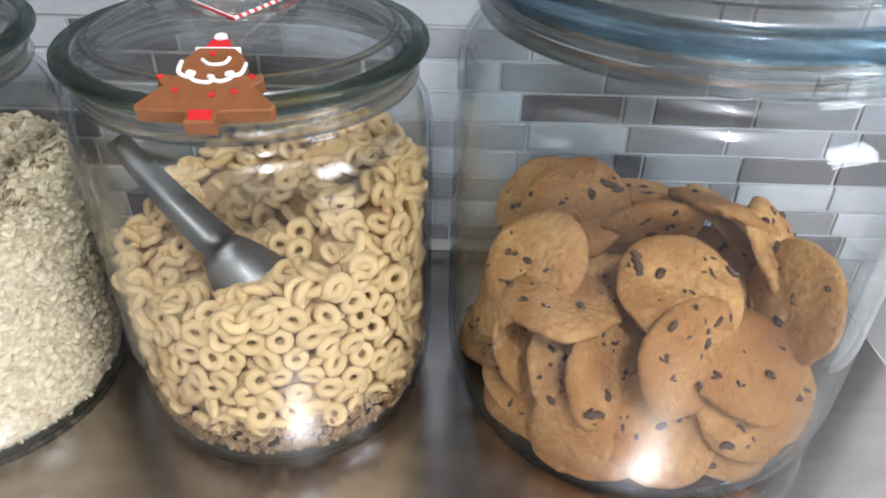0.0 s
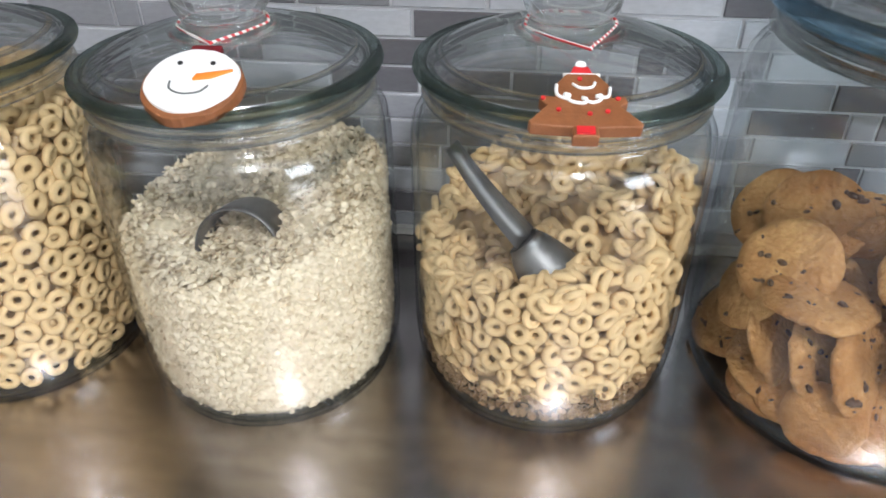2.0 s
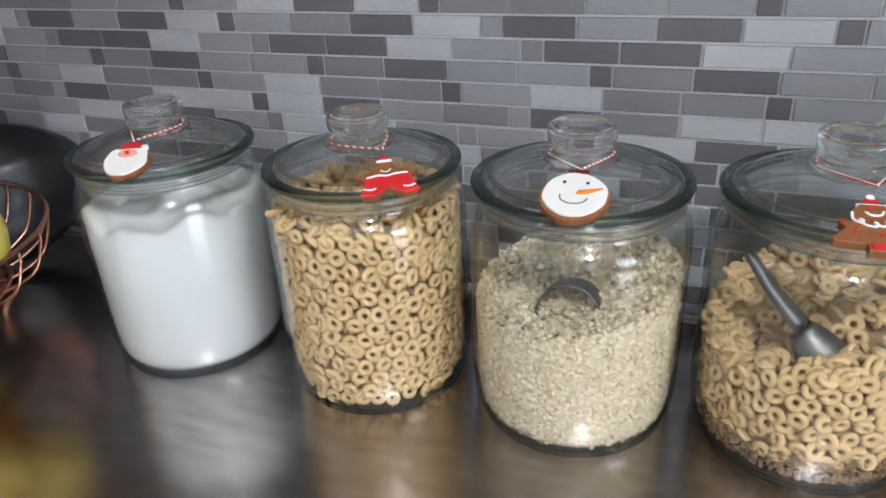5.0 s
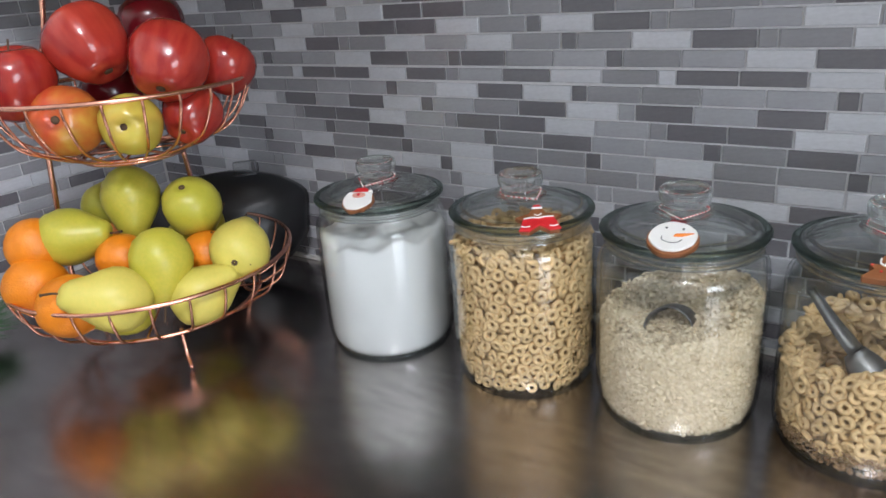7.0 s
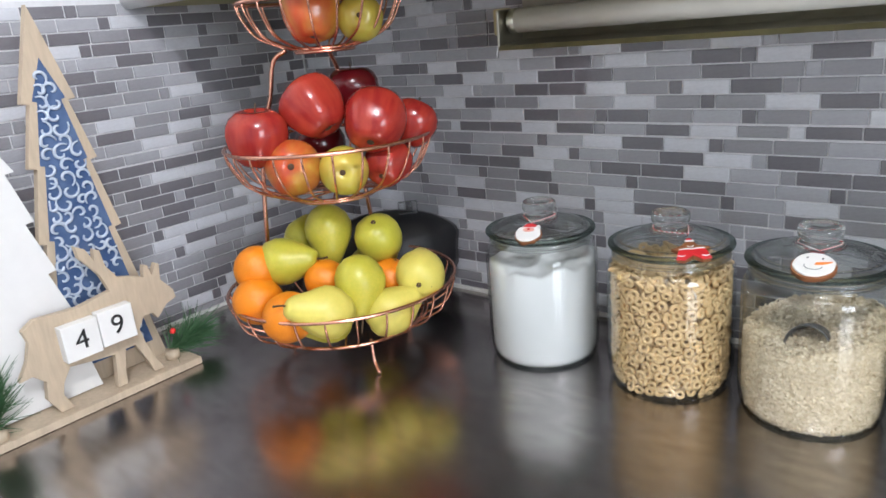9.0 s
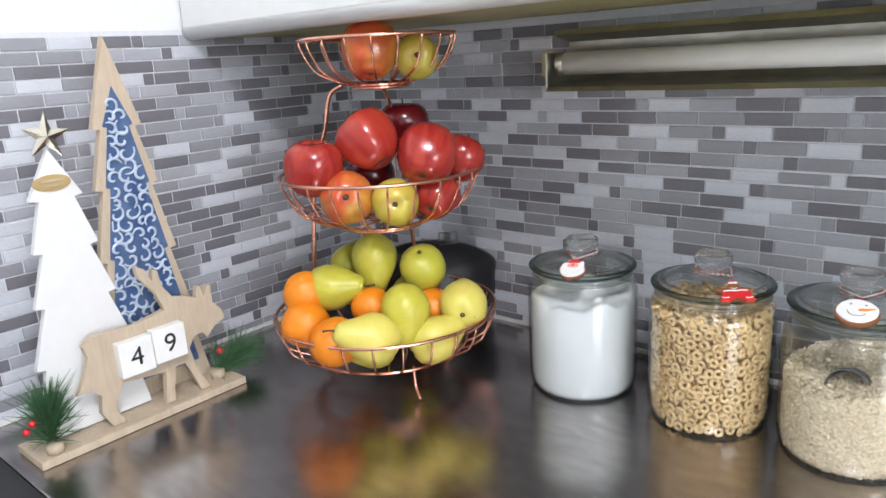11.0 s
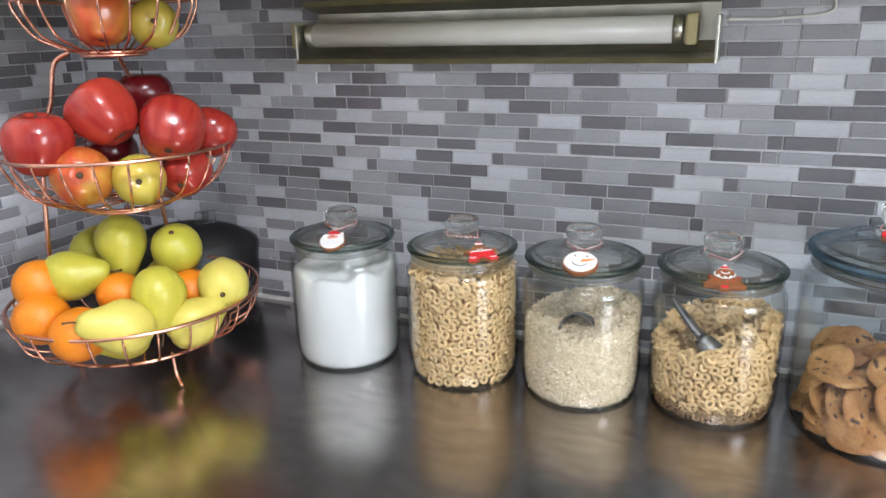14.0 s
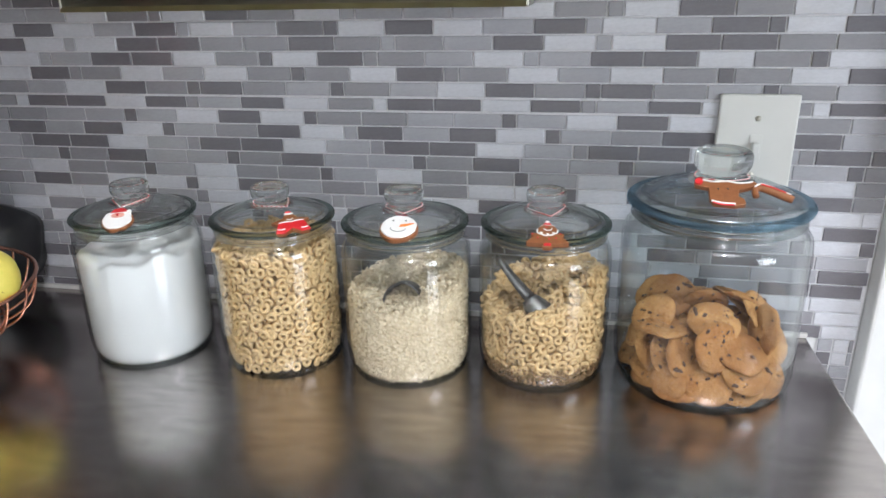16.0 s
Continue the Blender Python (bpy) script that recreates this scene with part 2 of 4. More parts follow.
def box(x0, y0, z0, x1, y1, z1, bev=0.0):
    bm = bmesh.new()
    bmesh.ops.create_cube(bm, size=1)
    for v in bm.verts:
        v.co = Vector(((x0 + x1) / 2 + v.co.x * (x1 - x0), (y0 + y1) / 2 + v.co.y * (y1 - y0), (z0 + z1) / 2 + v.co.z * (z1 - z0)))
    if bev:
        bmesh.ops.bevel(bm, geom=bm.edges[:], offset=bev, segments=2, affect="EDGES", profile=0.5)
    bm.verts.index_update()
    out = [tuple(v.co) for v in bm.verts], [tuple(v.index for v in f.verts) for f in bm.faces]
    bm.free()
    return out


def lathe(profile, n=64, closed=False):
    """Turns (r, z) points round the z axis; r = 0 at an end closes it."""
    V, F, rings = [], [], []
    for r, z in profile:
        if r < 1e-6:
            rings.append([len(V)])
            V.append((0, 0, z))
        else:
            rings.append(list(range(len(V), len(V) + n)))
            V += [(r * math.cos(2 * math.pi * i / n), r * math.sin(2 * math.pi * i / n), z) for i in range(n)]
    pairs = list(zip(rings, rings[1:])) + ([(rings[-1], rings[0])] if closed else [])
    for a, b in pairs:
        for i in range(n):
            j = (i + 1) % n
            if len(a) == 1 and len(b) == 1:
                continue
            if len(a) == 1:
                F.append((a[0], b[j], b[i]))
            elif len(b) == 1:
                F.append((a[i], a[j], b[0]))
            else:
                F.append((a[i], a[j], b[j], b[i]))
    return V, F


def tube(points, r, n=8, closed=False):
    """A round bar along points."""
    P = [Vector(p) for p in points]
    V, F = [], []
    up = Vector((0.13, 0.21, 0.97))
    for i, p in enumerate(P):
        a = P[i - 1] if (i or closed) else p
        b = P[(i + 1) % len(P)] if (i < len(P) - 1 or closed) else p
        d = (b - a).normalized()
        side = d.cross(up)
        if side.length < 1e-4:
            side = d.cross(Vector((1, 0, 0)))
        side.normalize()
        top = side.cross(d)
        rad = r[i] if isinstance(r, (list, tuple)) else r
        V += [tuple(p + rad * (math.cos(2 * math.pi * k / n) * side + math.sin(2 * math.pi * k / n) * top)) for k in range(n)]
    m = len(P)
    for i in range(m if closed else m - 1):
        for k in range(n):
            a, b = i * n, ((i + 1) % m) * n
            F.append((a + k, a + (k + 1) % n, b + (k + 1) % n, b + k))
    if not closed:
        F += [tuple(range(n - 1, -1, -1)), tuple(range((m - 1) * n, m * n))]
    return V, F


def smooth_line(points, per=8, closed=False):
    """A soft curve through points."""
    P = [Vector(p) for p in points]
    out, m = [], len(P)
    for i in range(m if closed else m - 1):
        get = (lambda k: P[k % m]) if closed else (lambda k: P[max(0, min(m - 1, k))])
        a, b, c, d = get(i - 1), get(i), get(i + 1), get(i + 2)
        for s in range(per):
            t = s / per
            out.append(0.5 * ((2 * b) + (c - a) * t + (2 * a - 5 * b + 4 * c - d) * t * t + (3 * b - a - 3 * c + d) * t ** 3))
    if not closed:
        out.append(P[-1])
    return out


def slab(outline, thick, bev=0.0):
    """A flat shape in its x-z plane, thick along y from 0 to thick, its front at y = 0 facing -y."""
    bm = bmesh.new()
    f = bm.faces.new([bm.verts.new((x, 0, z)) for x, z in outline])
    bm.normal_update()
    if f.normal.y > 0:
        f.normal_flip()
    ext = bmesh.ops.extrude_face_region(bm, geom=[f])
    for v in ext["geom"]:
        if isinstance(v, bmesh.types.BMVert):
            v.co.y -= thick
    for v in bm.verts:
        v.co.y += thick
    if bev:
        rim = [e for e in bm.edges if abs(e.verts[0].co.y) < 1e-6 and abs(e.verts[1].co.y) < 1e-6]
        bmesh.ops.bevel(bm, geom=rim, offset=bev, segments=2, affect="EDGES", profile=0.5)
    bmesh.ops.recalc_face_normals(bm, faces=bm.faces[:])
    bmesh.ops.triangulate(bm, faces=[f for f in bm.faces if len(f.verts) > 4])
    bm.verts.index_update()
    out = [tuple(v.co) for v in bm.verts], [tuple(v.index for v in f.verts) for f in bm.faces]
    bm.free()
    return out


# ---- the room ----
def wall(name, b, m, label):
    return tagged(part(name, box(*b), M[m], smooth=False), label, kind="structure")


wall("wall_back", (-0.12, 0.0, FLOOR, ROOM_X + 0.12, 0.12, CEIL), "plaster", "white plaster wall behind the mosaic splashback")
wall("wall_left", (-0.12, ROOM_Y, FLOOR, 0.0, 0.0, CEIL), "plaster", "white plaster wall beside the worktop")
wall("wall_front", (-0.12, ROOM_Y - 0.12, FLOOR, ROOM_X + 0.12, ROOM_Y, CEIL), "plaster", "plain white plaster wall across the room")
wr = part("wall_right", join(box(ROOM_X, ROOM_Y, FLOOR, ROOM_X + 0.12, -2.15, CEIL), box(ROOM_X, -1.05, FLOOR, ROOM_X + 0.12, 0, CEIL),
                             box(ROOM_X, -2.15, FLOOR, ROOM_X + 0.12, -1.05, 0.05), box(ROOM_X, -2.15, 1.15, ROOM_X + 0.12, -1.05, CEIL)), M["plaster"], smooth=False)
tagged(wr, "plain white plaster wall with a window opening", kind="structure")
wall("floor", (-0.12, ROOM_Y - 0.12, FLOOR - 0.1, ROOM_X + 0.12, 0.12, FLOOR), "floor", "brown vinyl kitchen floor")
wall("ceiling", (-0.12, ROOM_Y - 0.12, CEIL, ROOM_X + 0.12, 0.12, CEIL + 0.1), "ceiling", "white painted ceiling")
win = empty("window_1", pose(ROOM_X + 0.06, -1.6, 0.6), "white framed kitchen window", "window", kind="structure")
part("window_frame", join(box(-0.03, -0.55, -0.55, 0.03, 0.55, -0.50), box(-0.03, -0.55, 0.50, 0.03, 0.55, 0.55), box(-0.03, -0.55, -0.5, 0.03, -0.5, 0.5), box(-0.03, 0.5, -0.5, 0.03, 0.55, 0.5)), M["enamel"], win, smooth=False)

CX = 1.452                          # right end of the worktop
ell = [(0.0, 0.0), (CX, 0.0), (CX + 0.012, -0.66), (0.66, -0.66), (0.66, -0.757), (0.0, -0.757)]
top = slab([(x, y) for x, y in ell], 0.04, 0.003)
ct = part("worktop", top, M["steel"], smooth=False, at=Matrix(((1, 0, 0, 0), (0, 0, 1, 0), (0, -1, 0, 0), (0, 0, 0, 1))))
tagged(ct, "brushed stainless steel worktop with dull smears", "worktop")
base = empty("base_cabinet", pose(0, 0, 0), "white base cabinet under the steel worktop", "cabinet")
part("body", join(box(0.0, -0.60, -0.80, CX - 0.02, -0.01, -0.041), box(0.0, -0.75, -0.80, 0.60, -0.6002, -0.041)), M["enamel"], base, smooth=False)
part("plinth", box(0.02, -0.54, FLOOR, CX - 0.04, -0.02, -0.8005), M["black"], base, smooth=False)

# a black range standing against the worktop's short leg
rng = empty("cooking_range", pose(0, 0, 0), "black range standing beside the steel worktop", "range")
part("body", box(0.02, -1.45, FLOOR, 0.66, -0.765, -0.012, 0.004), M["black"], rng, smooth=False)
part("hob", box(0.012, -1.46, -0.011, 0.68, -0.760, 0.006, 0.003), M["black"], rng, smooth=False)

# white casing at the right end of the splashback
tagged(part("trim_door", box(1.513, -0.035, FLOOR, 1.62, -0.001, 1.25, 0.004), M["enamel"], smooth=False), "white painted door casing", kind="structure")
tagged(part("trim_caulk_back", box(0.0, -0.009, 0.0005, CX, -0.0005, 0.0065), M["caulk"], smooth=False), "strip of white caulk", kind="structure")
tagged(part("trim_caulk_left", box(0.0005, -0.755, 0.0005, 0.009, -0.0095, 0.0065), M["caulk"], smooth=False), "strip of white caulk", kind="structure")

# wall cabinet over the worktop
CZ = 0.523
cab = empty("wall_cabinet", pose(0, 0, 0), "white wall cabinet with a yellowed underside", "cabinet")
part("body", box(0.003, -0.325, CZ + 0.012, 1.50, -0.012, 1.25), M["enamel"], cab, smooth=False)
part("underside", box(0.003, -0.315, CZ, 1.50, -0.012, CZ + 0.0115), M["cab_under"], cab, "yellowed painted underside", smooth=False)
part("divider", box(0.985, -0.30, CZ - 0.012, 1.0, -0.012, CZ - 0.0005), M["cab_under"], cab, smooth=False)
part("door", box(0.006, -0.352, CZ + 0.012, 0.742, -0.3255, 1.245, 0.006), M["enamel"], cab, smooth=False)
part("door", box(0.746, -0.352, CZ + 0.012, 1.497, -0.3255, 1.245, 0.006), M["enamel"], cab, smooth=False)
part("bottom_rail", tube([(0.004, -0.337, CZ + 0.012), (1.498, -0.337, CZ + 0.012)], 0.0145, 20), M["enamel"], cab, "rounded white bottom rail")

# fluorescent strip under the cabinet
LX0, LX1, LZ = 0.522, 1.088, 0.456
lampf = empty("strip_light", pose(0, 0, 0), "old chrome fluorescent strip light, switched off, below the cabinet", "lamp")
prof = [(-0.012, 0.045), (-0.060, 0.043), (-0.066, 0.036), (-0.022, 0.026), (-0.016, -0.018), (-0.030, -0.030), (-0.085, -0.036), (-0.090, -0.042), (-0.012, -0.043)]
V = [(x, y, LZ + z) for x in (LX0, LX1) for y, z in prof]
k = len(prof)
F = [(i, (i + 1) % k, k + (i + 1) % k, k + i) for i in range(k)] + [tuple(range(k - 1, -1, -1)), tuple(range(k, 2 * k))]
part("reflector", (V, F), M["chrome"], lampf, "dull chrome reflector", smooth=False)
for x in (LX0 - 0.003, LX1 - 0.001):
    part("end_cap", box(x, -0.086, LZ - 0.0425, x + 0.004, -0.013, LZ + 0.012, 0.0015), M["chrome"], lampf, smooth=False)
part("tube", tube([(LX0 + 0.016, -0.058, LZ - 0.004), (LX1 - 0.05, -0.058, LZ - 0.004)], 0.0165, 20), M["tube"], lampf, "unlit white fluorescent tube")
for x in (LX0 + 0.006, LX1 - 0.05):
    part("tube_cap", tube([(x, -0.058, LZ - 0.004), (x + 0.011, -0.058, LZ - 0.004)], 0.0168, 20), M["chrome"], lampf)
for x in (LX0 - 0.018, LX1 - 0.036):
    part("lamp_holder", box(x, -0.072, LZ - 0.022, x + 0.014, -0.040, LZ + 0.014, 0.003), M["brass"], lampf, "yellowed lamp holder", smooth=False)

# switch plate
sw = empty("light_switch", pose(1.356, -0.0035, 0.251), "ivory plastic light switch plate on the tiles", "switch")
part("plate", box(-0.0445, -0.007, -0.060, 0.0445, 0.0, 0.060, 0.0025), M["plate"], sw, smooth=False)
part("toggle_slot", box(-0.007, -0.0085, -0.017, 0.007, -0.0068, 0.013, 0.0005), M["plate"], sw, smooth=False)
part("toggle", box(-0.004, -0.016, -0.008, 0.004, -0.0084, 0.004, 0.0012), M["plate"], sw, smooth=False)
for z in (0.032, -0.036):
    part("screw", lathe([(0, 0.0015), (0.0032, 0.0008), (0.0034, 0)], 12), M["chrome"], sw, at=pose(0, -0.007, z, 90))

# ---- jars ----
JARS = [(0.613, -0.146), (0.793, -0.138), (0.956, -0.134), (1.118, -0.118)]
BIG = (1.304, -0.110)


FOOT = [(0.0, 0.90), (0.0022, 0.936), (0.006, 0.962), (0.012, 0.981), (0.022, 0.994), (0.036, 1.0), (9.0, 1.0)]


def foot(z):
    """Share of the full radius that a jar's wall has at a height: the foot is rounded."""
    for (za, a), (zb, b) in zip(FOOT, FOOT[1:]):
        if z <= zb:
            return a + (b - a) * max(0.0, z - za) / (zb - za)
    return 1.0


def jar_profile(R, H, rim):
    """Outer and inner outline of the jar's body: straight sides, a rounded foot and shoulder, a short neck."""
    t = 0.0030
    outer = [(R * 0.86, 0.0)] + [(R * f, z + 0.0004) for z, f in FOOT[:-1]] + [(R, H * 0.5), (R, H * 0.79), (R * 0.994, H * 0.835), (R * 0.978, H * 0.868),
             (R * 0.95, H * 0.890), (R * 0.915, H * 0.903), (rim * 0.90, H * 0.915), (rim * 0.892, H * 0.93), (rim * 0.90, H * 0.945), (rim * 0.905, H * 0.97), (rim * 0.90, H)]
    inner = [(r - t, z) for r, z in reversed(outer[4:])]
    inner += [(R * 0.90, 0.0042), (R * 0.84, 0.0032), (0, 0.0028)]
    return [(0, 0.0)] + outer + inner


def dome_profile(R, z0, h):
    """The lid's thin dome between its heavy rim and the collar of its knob."""
    top = [(0.915, 0.140), (0.86, 0.175), (0.77, 0.245), (0.66, 0.325), (0.54, 0.390), (0.44, 0.425), (0.36, 0.445), (0.30, 0.450)]
    return [(R * a, z0 + h * b) for a, b in top] + [(R * a, z0 + h * b - 0.0030) for a, b in reversed(top)]


def rim_profile(R, z0, h):
    """The lid's rounded rim with the ring that drops into the neck."""
    pts = [(0.862, 0.08), (0.866, -0.07), (0.875, -0.09), (0.885, -0.07), (0.890, 0.01), (0.965, 0.010), (0.990, 0.03), (1.0, 0.07), (0.996, 0.11), (0.980, 0.135), (0.955, 0.145), (0.93, 0.135), (0.90, 0.135)]
    return [(R * a, z0 + h * b) for a, b in pts]


def knob_profile(R, z0, h):
    pts = [(0, 0.39), (0.30, 0.395), (0.350, 0.41), (0.356, 0.445), (0.335, 0.475), (0.290, 0.50), (0.262, 0.53), (0.256, 0.58), (0.268, 0.625), (0.292, 0.675), (0.305, 0.74), (0.307, 0.86), (0.298, 0.93), (0.27, 0.975), (0.225, 0.995), (0.12, 0.985), (0, 0.98)]
    return [(R * a, z0 + h * b) for a, b in pts]


def jar(cx, cy, R, rim, H, top, label, daylit, group):
    j = empty("glass_jar", pose(cx, cy, 0.0004), label, "jar", group)
    part("body", lathe(jar_profile(R, H, rim), 96), M["glass"], j)
    part("base_ring", lathe([(R * 0.87, 0.0008), (R * 0.905, 0.0008), (R * 0.918, 0.0016), (R * 0.914, 0.0026), (R * 0.88, 0.0022)], 96, True), M["thick_blue"], j, "thick bluish base of the glass")
    for za, zb, out in ((0.935, 0.960, 0.945), (0.965, 0.988, 0.935)):
        part("neck_ring", lathe([(rim * 0.892, H * za), (rim * (out - 0.012), H * (za + 0.004)), (rim * out, H * (za + zb) / 2), (rim * (out - 0.012), H * (zb - 0.004)), (rim * 0.892, H * zb)], 96, True), M["thick"], j)
    z0, h = H + 0.0008, top - H - 0.0008
    # the big jar's lid takes the glass with daylight blue in its colour
    lid = part("lid", lathe(dome_profile(rim, z0, h), 96, True), M["glass_lid_daylit" if daylit else "glass_lid"], j, "domed clear glass lid")
    part("step_ring", lathe([(rim * a, z0 + h * b) for a, b in ((0.80, 0.190), (0.83, 0.178), (0.845, 0.196), (0.82, 0.222), (0.795, 0.222))], 96, True), M["thick"], lid)
    part("rim", lathe(rim_profile(rim, z0, h), 96, True), M["rim_daylit" if daylit else "rim"], lid, "heavy rounded glass rim")
    part("knob", lathe(knob_profile(rim, z0, h), 64), M["knob"], lid, "solid glass knob")
    return j


RJ, RIM, HJ, TOP = 0.0765, 0.0745, 0.1765, 0.2205
words = ["clear glass jar nearly full of white flour", "clear glass jar filled to the neck with cereal rings", "clear glass jar two thirds full of rolled oats", "clear glass jar half full of cereal rings"]
for (x, y), w in zip(JARS, words):
    jar(x, y, RJ, RIM, HJ, TOP, w, False, "jars along the wall")
jar(*BIG, 0.1005, 0.0975, 0.206, 0.269, "large clear glass jar half full of chocolate chip cookies", True, "jars along the wall")


# ---- what the jars hold ----
rng_ = np.random.default_rng(7)


def heap(R, top, n=72, rings=14, base=0.0036, rough=0.0015, seed=0):
    """A filling with a rounded foot, straight sides and an uneven top; top(x, y) gives its height."""
    V, F = [], []
    side = [(R * foot(max(0, z - 0.002)), z) for z in (0.0036, 0.008, 0.013, 0.022, 0.036, 0.05, 0.075)]
    cols = []
    for i in range(n):
        a = 2 * math.pi * i / n
        c, s = math.cos(a), math.sin(a)
        col = []
        for r, z in side:
            col.append((r * c, r * s, min(z, top(R * c, R * s) - 0.004)))
        for k in range(rings):
            r = R * (1 - k / rings)
            x, y = r * c, r * s
            h = top(x, y) + rough * 4 * (noise.noise(Vector((x * 60 + seed, y * 60, 1.7)))) - (0.004 if k == 0 else 0)
            col.append((x, y, h))
        cols.append(col)
    m = len(cols[0])
    for col in cols:
        V += col
    V += [(0, 0, top(0, 0)), (0, 0, base)]
    for i in range(n):
        j = (i + 1) % n
        for k in range(m - 1):
            F.append((i * m + k, j * m + k, j * m + k + 1, i * m + k + 1))
        F.append((i * m + m - 1, j * m + m - 1, n * m))
        F.append((j * m, i * m, n * m + 1))
    return V, F


def ring_shape(major, minor, n=12, k=7):
    V = [((major + minor * math.cos(2 * math.pi * b / k)) * math.cos(2 * math.pi * a / n), (major + minor * math.cos(2 * math.pi * b / k)) * math.sin(2 * math.pi * a / n),
          0.92 * minor * math.sin(2 * math.pi * b / k)) for a in range(n) for b in range(k)]
    F = [(a * k + b, ((a + 1) % n) * k + b, ((a + 1) % n) * k + (b + 1) % k, a * k + (b + 1) % k) for a in range(n) for b in range(k)]
    return np.array(V), np.array(F)


def flake_shape(r):
    n = 7
    V = [(0, 0, 0.0006)] + [(r * (0.8 + 0.25 * math.sin(3 * i)) * math.cos(2 * math.pi * i / n), 0.78 * r * math.sin(2 * math.pi * i / n), 0) for i in range(n)] + [(0, 0, -0.0004)]
    F = [(0, 1 + i, 1 + (i + 1) % n) for i in range(n)] + [(n + 1, 1 + (i + 1) % n, 1 + i) for i in range(n)]
    return np.array(V), np.array(F)


def turn_to(normal, spin):
    n = Vector(normal).normalized()
    return np.array((n.to_track_quat("Z", "Y").to_matrix() @ Matrix.Rotation(spin, 3, "Z")))


def scatter(shape, places):
    """Many turned and sized copies of a small shape in one mesh; places: (x, y, z, normal, size)."""
    V0, F0 = shape
    V, F = [], []
    for i, (x, y, z, nrm, size) in enumerate(places):
        m = turn_to(nrm, float(rng_.uniform(0, 6.28)))
        V.append(V0 * size @ m.T + (x, y, z))
        F.append(F0 + i * len(V0))
    return np.concatenate(V), np.concatenate(F)


def wall_places(R, z0, top, pitch, wild, depth, layers=1, flat=0.0):
    """Places on the inside of the glass, ring by ring and layer by layer, and over the top."""
    out = []
    for layer_ in range(layers):
        z, row = z0 + layer_ * pitch * 0.4, layer_
        while z < 0.17:
            Rz = R * foot(max(0, z - 0.002)) - layer_ * pitch * 0.42
            n = int(2 * math.pi * Rz / pitch)
            for i in range(n):
                a = 2 * math.pi * (i + 0.5 * (row % 2) + rng_.uniform(-0.2, 0.2)) / n
                zz = z + rng_.uniform(-0.2, 0.2) * pitch
                r = Rz - rng_.uniform(0, depth)
                x, y = r * math.cos(a), r * math.sin(a)
                if zz < top(x, y):
                    w = (wild + 0.5 * layer_) * rng_.normal(size=3)
                    out.append((x, y, zz, (math.cos(a) * (1 - flat) + w[0], math.sin(a) * (1 - flat) + w[1], w[2] + flat), rng_.uniform(0.90, 1.1)))
            z += pitch * 0.86
            row += 1
    for _ in range(int(1.5 * math.pi * (R / pitch) ** 2 * 1.7)):
        r, a = R * math.sqrt(rng_.uniform()), rng_.uniform(0, 6.28)
        x, y = r * math.cos(a), r * math.sin(a)
        w = 0.7 * rng_.normal(size=3)
        out.append((x, y, top(x, y) + rng_.uniform(-0.003, 0.003), (w[0], w[1], 1 + w[2]), rng_.uniform(0.88, 1.1)))
    return out


RI = RJ - 0.0037


def flour_top(x, y):
    return 0.139 + 0.0025 * math.sin(x * 55 + 1) * math.cos(y * 48) + 0.03 * y + 0.0012 * math.sin(170 * x)


def full_top(x, y):
    return 0.150 + 0.03 * y


def oat_top(x, y):
    return 0.105 + 0.16 * x + 0.12 * y - 0.016 * math.exp(-((x + 0.002) ** 2 + (y + 0.03) ** 2) / 0.0006)


def half_top(x, y):
    return 0.100 + 0.22 * x + 0.18 * y - 0.026 * math.exp(-((x + 0.024) ** 2 + (y + 0.012) ** 2) / 0.0009)


j1, j2, j3, j4 = [pose(x, y, 0.0006) for x, y in JARS]
tagged(part("flour", heap(RI, flour_top, rings=18, seed=3), M["flour"], at=j1), "fine white flour with an uneven top, in a jar", "flour", kind="stuff")

fill = empty("cereal_heap", j2, "tan cereal rings packed in a jar", "cereal", kind="stuff")
# solid core behind the rings, its brown standing in for shaded gaps
part("inner_heap", heap(RI - 0.012, lambda x, y: full_top(x, y) - 0.006), M["cereal_core_shaded"], fill)
part("rings", scatter(ring_shape(0.0044, 0.0025), wall_places(RI - 0.0030, 0.0088, full_top, 0.0132, 0.20, 0.0018, 2)), M["cereal"], fill, "small toasted rings")
fill = empty("cereal_heap", j4, "tan cereal rings with crumbs below them, in a jar", "cereal", kind="stuff")
part("inner_heap", heap(RI - 0.012, lambda x, y: half_top(x, y) - 0.006), M["cereal_core_shaded"], fill)
part("rings", scatter(ring_shape(0.0041, 0.0024), wall_places(RI - 0.0028, 0.022, half_top, 0.0123, 0.28, 0.0022, 2)), M["cereal"], fill, "small toasted rings")
crumb = []
for _ in range(1500):
    a, z = rng_.uniform(0, 6.28), 0.0048 + 0.020 * rng_.uniform() ** 1.3
    r = RI * foot(z - 0.002) - 0.001
    crumb.append((r * math.cos(a), r * math.sin(a), z, tuple(rng_.normal(size=3)), rng_.uniform(0.5, 1.2)))
part("crumbs", scatter(flake_shape(0.0026), crumb), M["crumbs"], fill, "reddish brown cereal crumbs", smooth=False)

fill = empty("oat_heap", j3, "pale rolled oats heaped in a jar", "oats", kind="stuff")
part("inner_heap", heap(RI - 0.0016, lambda x, y: oat_top(x, y) - 0.001, rough=0.0018), M["oat_core"], fill)
flakes = []
for p in wall_places(RI - 0.0010, 0.0042, oat_top, 0.0026, 0.36, 0.0014, 1, 0.55):
    flakes.append((*p[:3], p[3], p[4] * rng_.uniform(0.7, 1.25)))
part("flakes", scatter(flake_shape(0.0025), flakes), M["oat"], fill, "thin oat flakes", smooth=False)


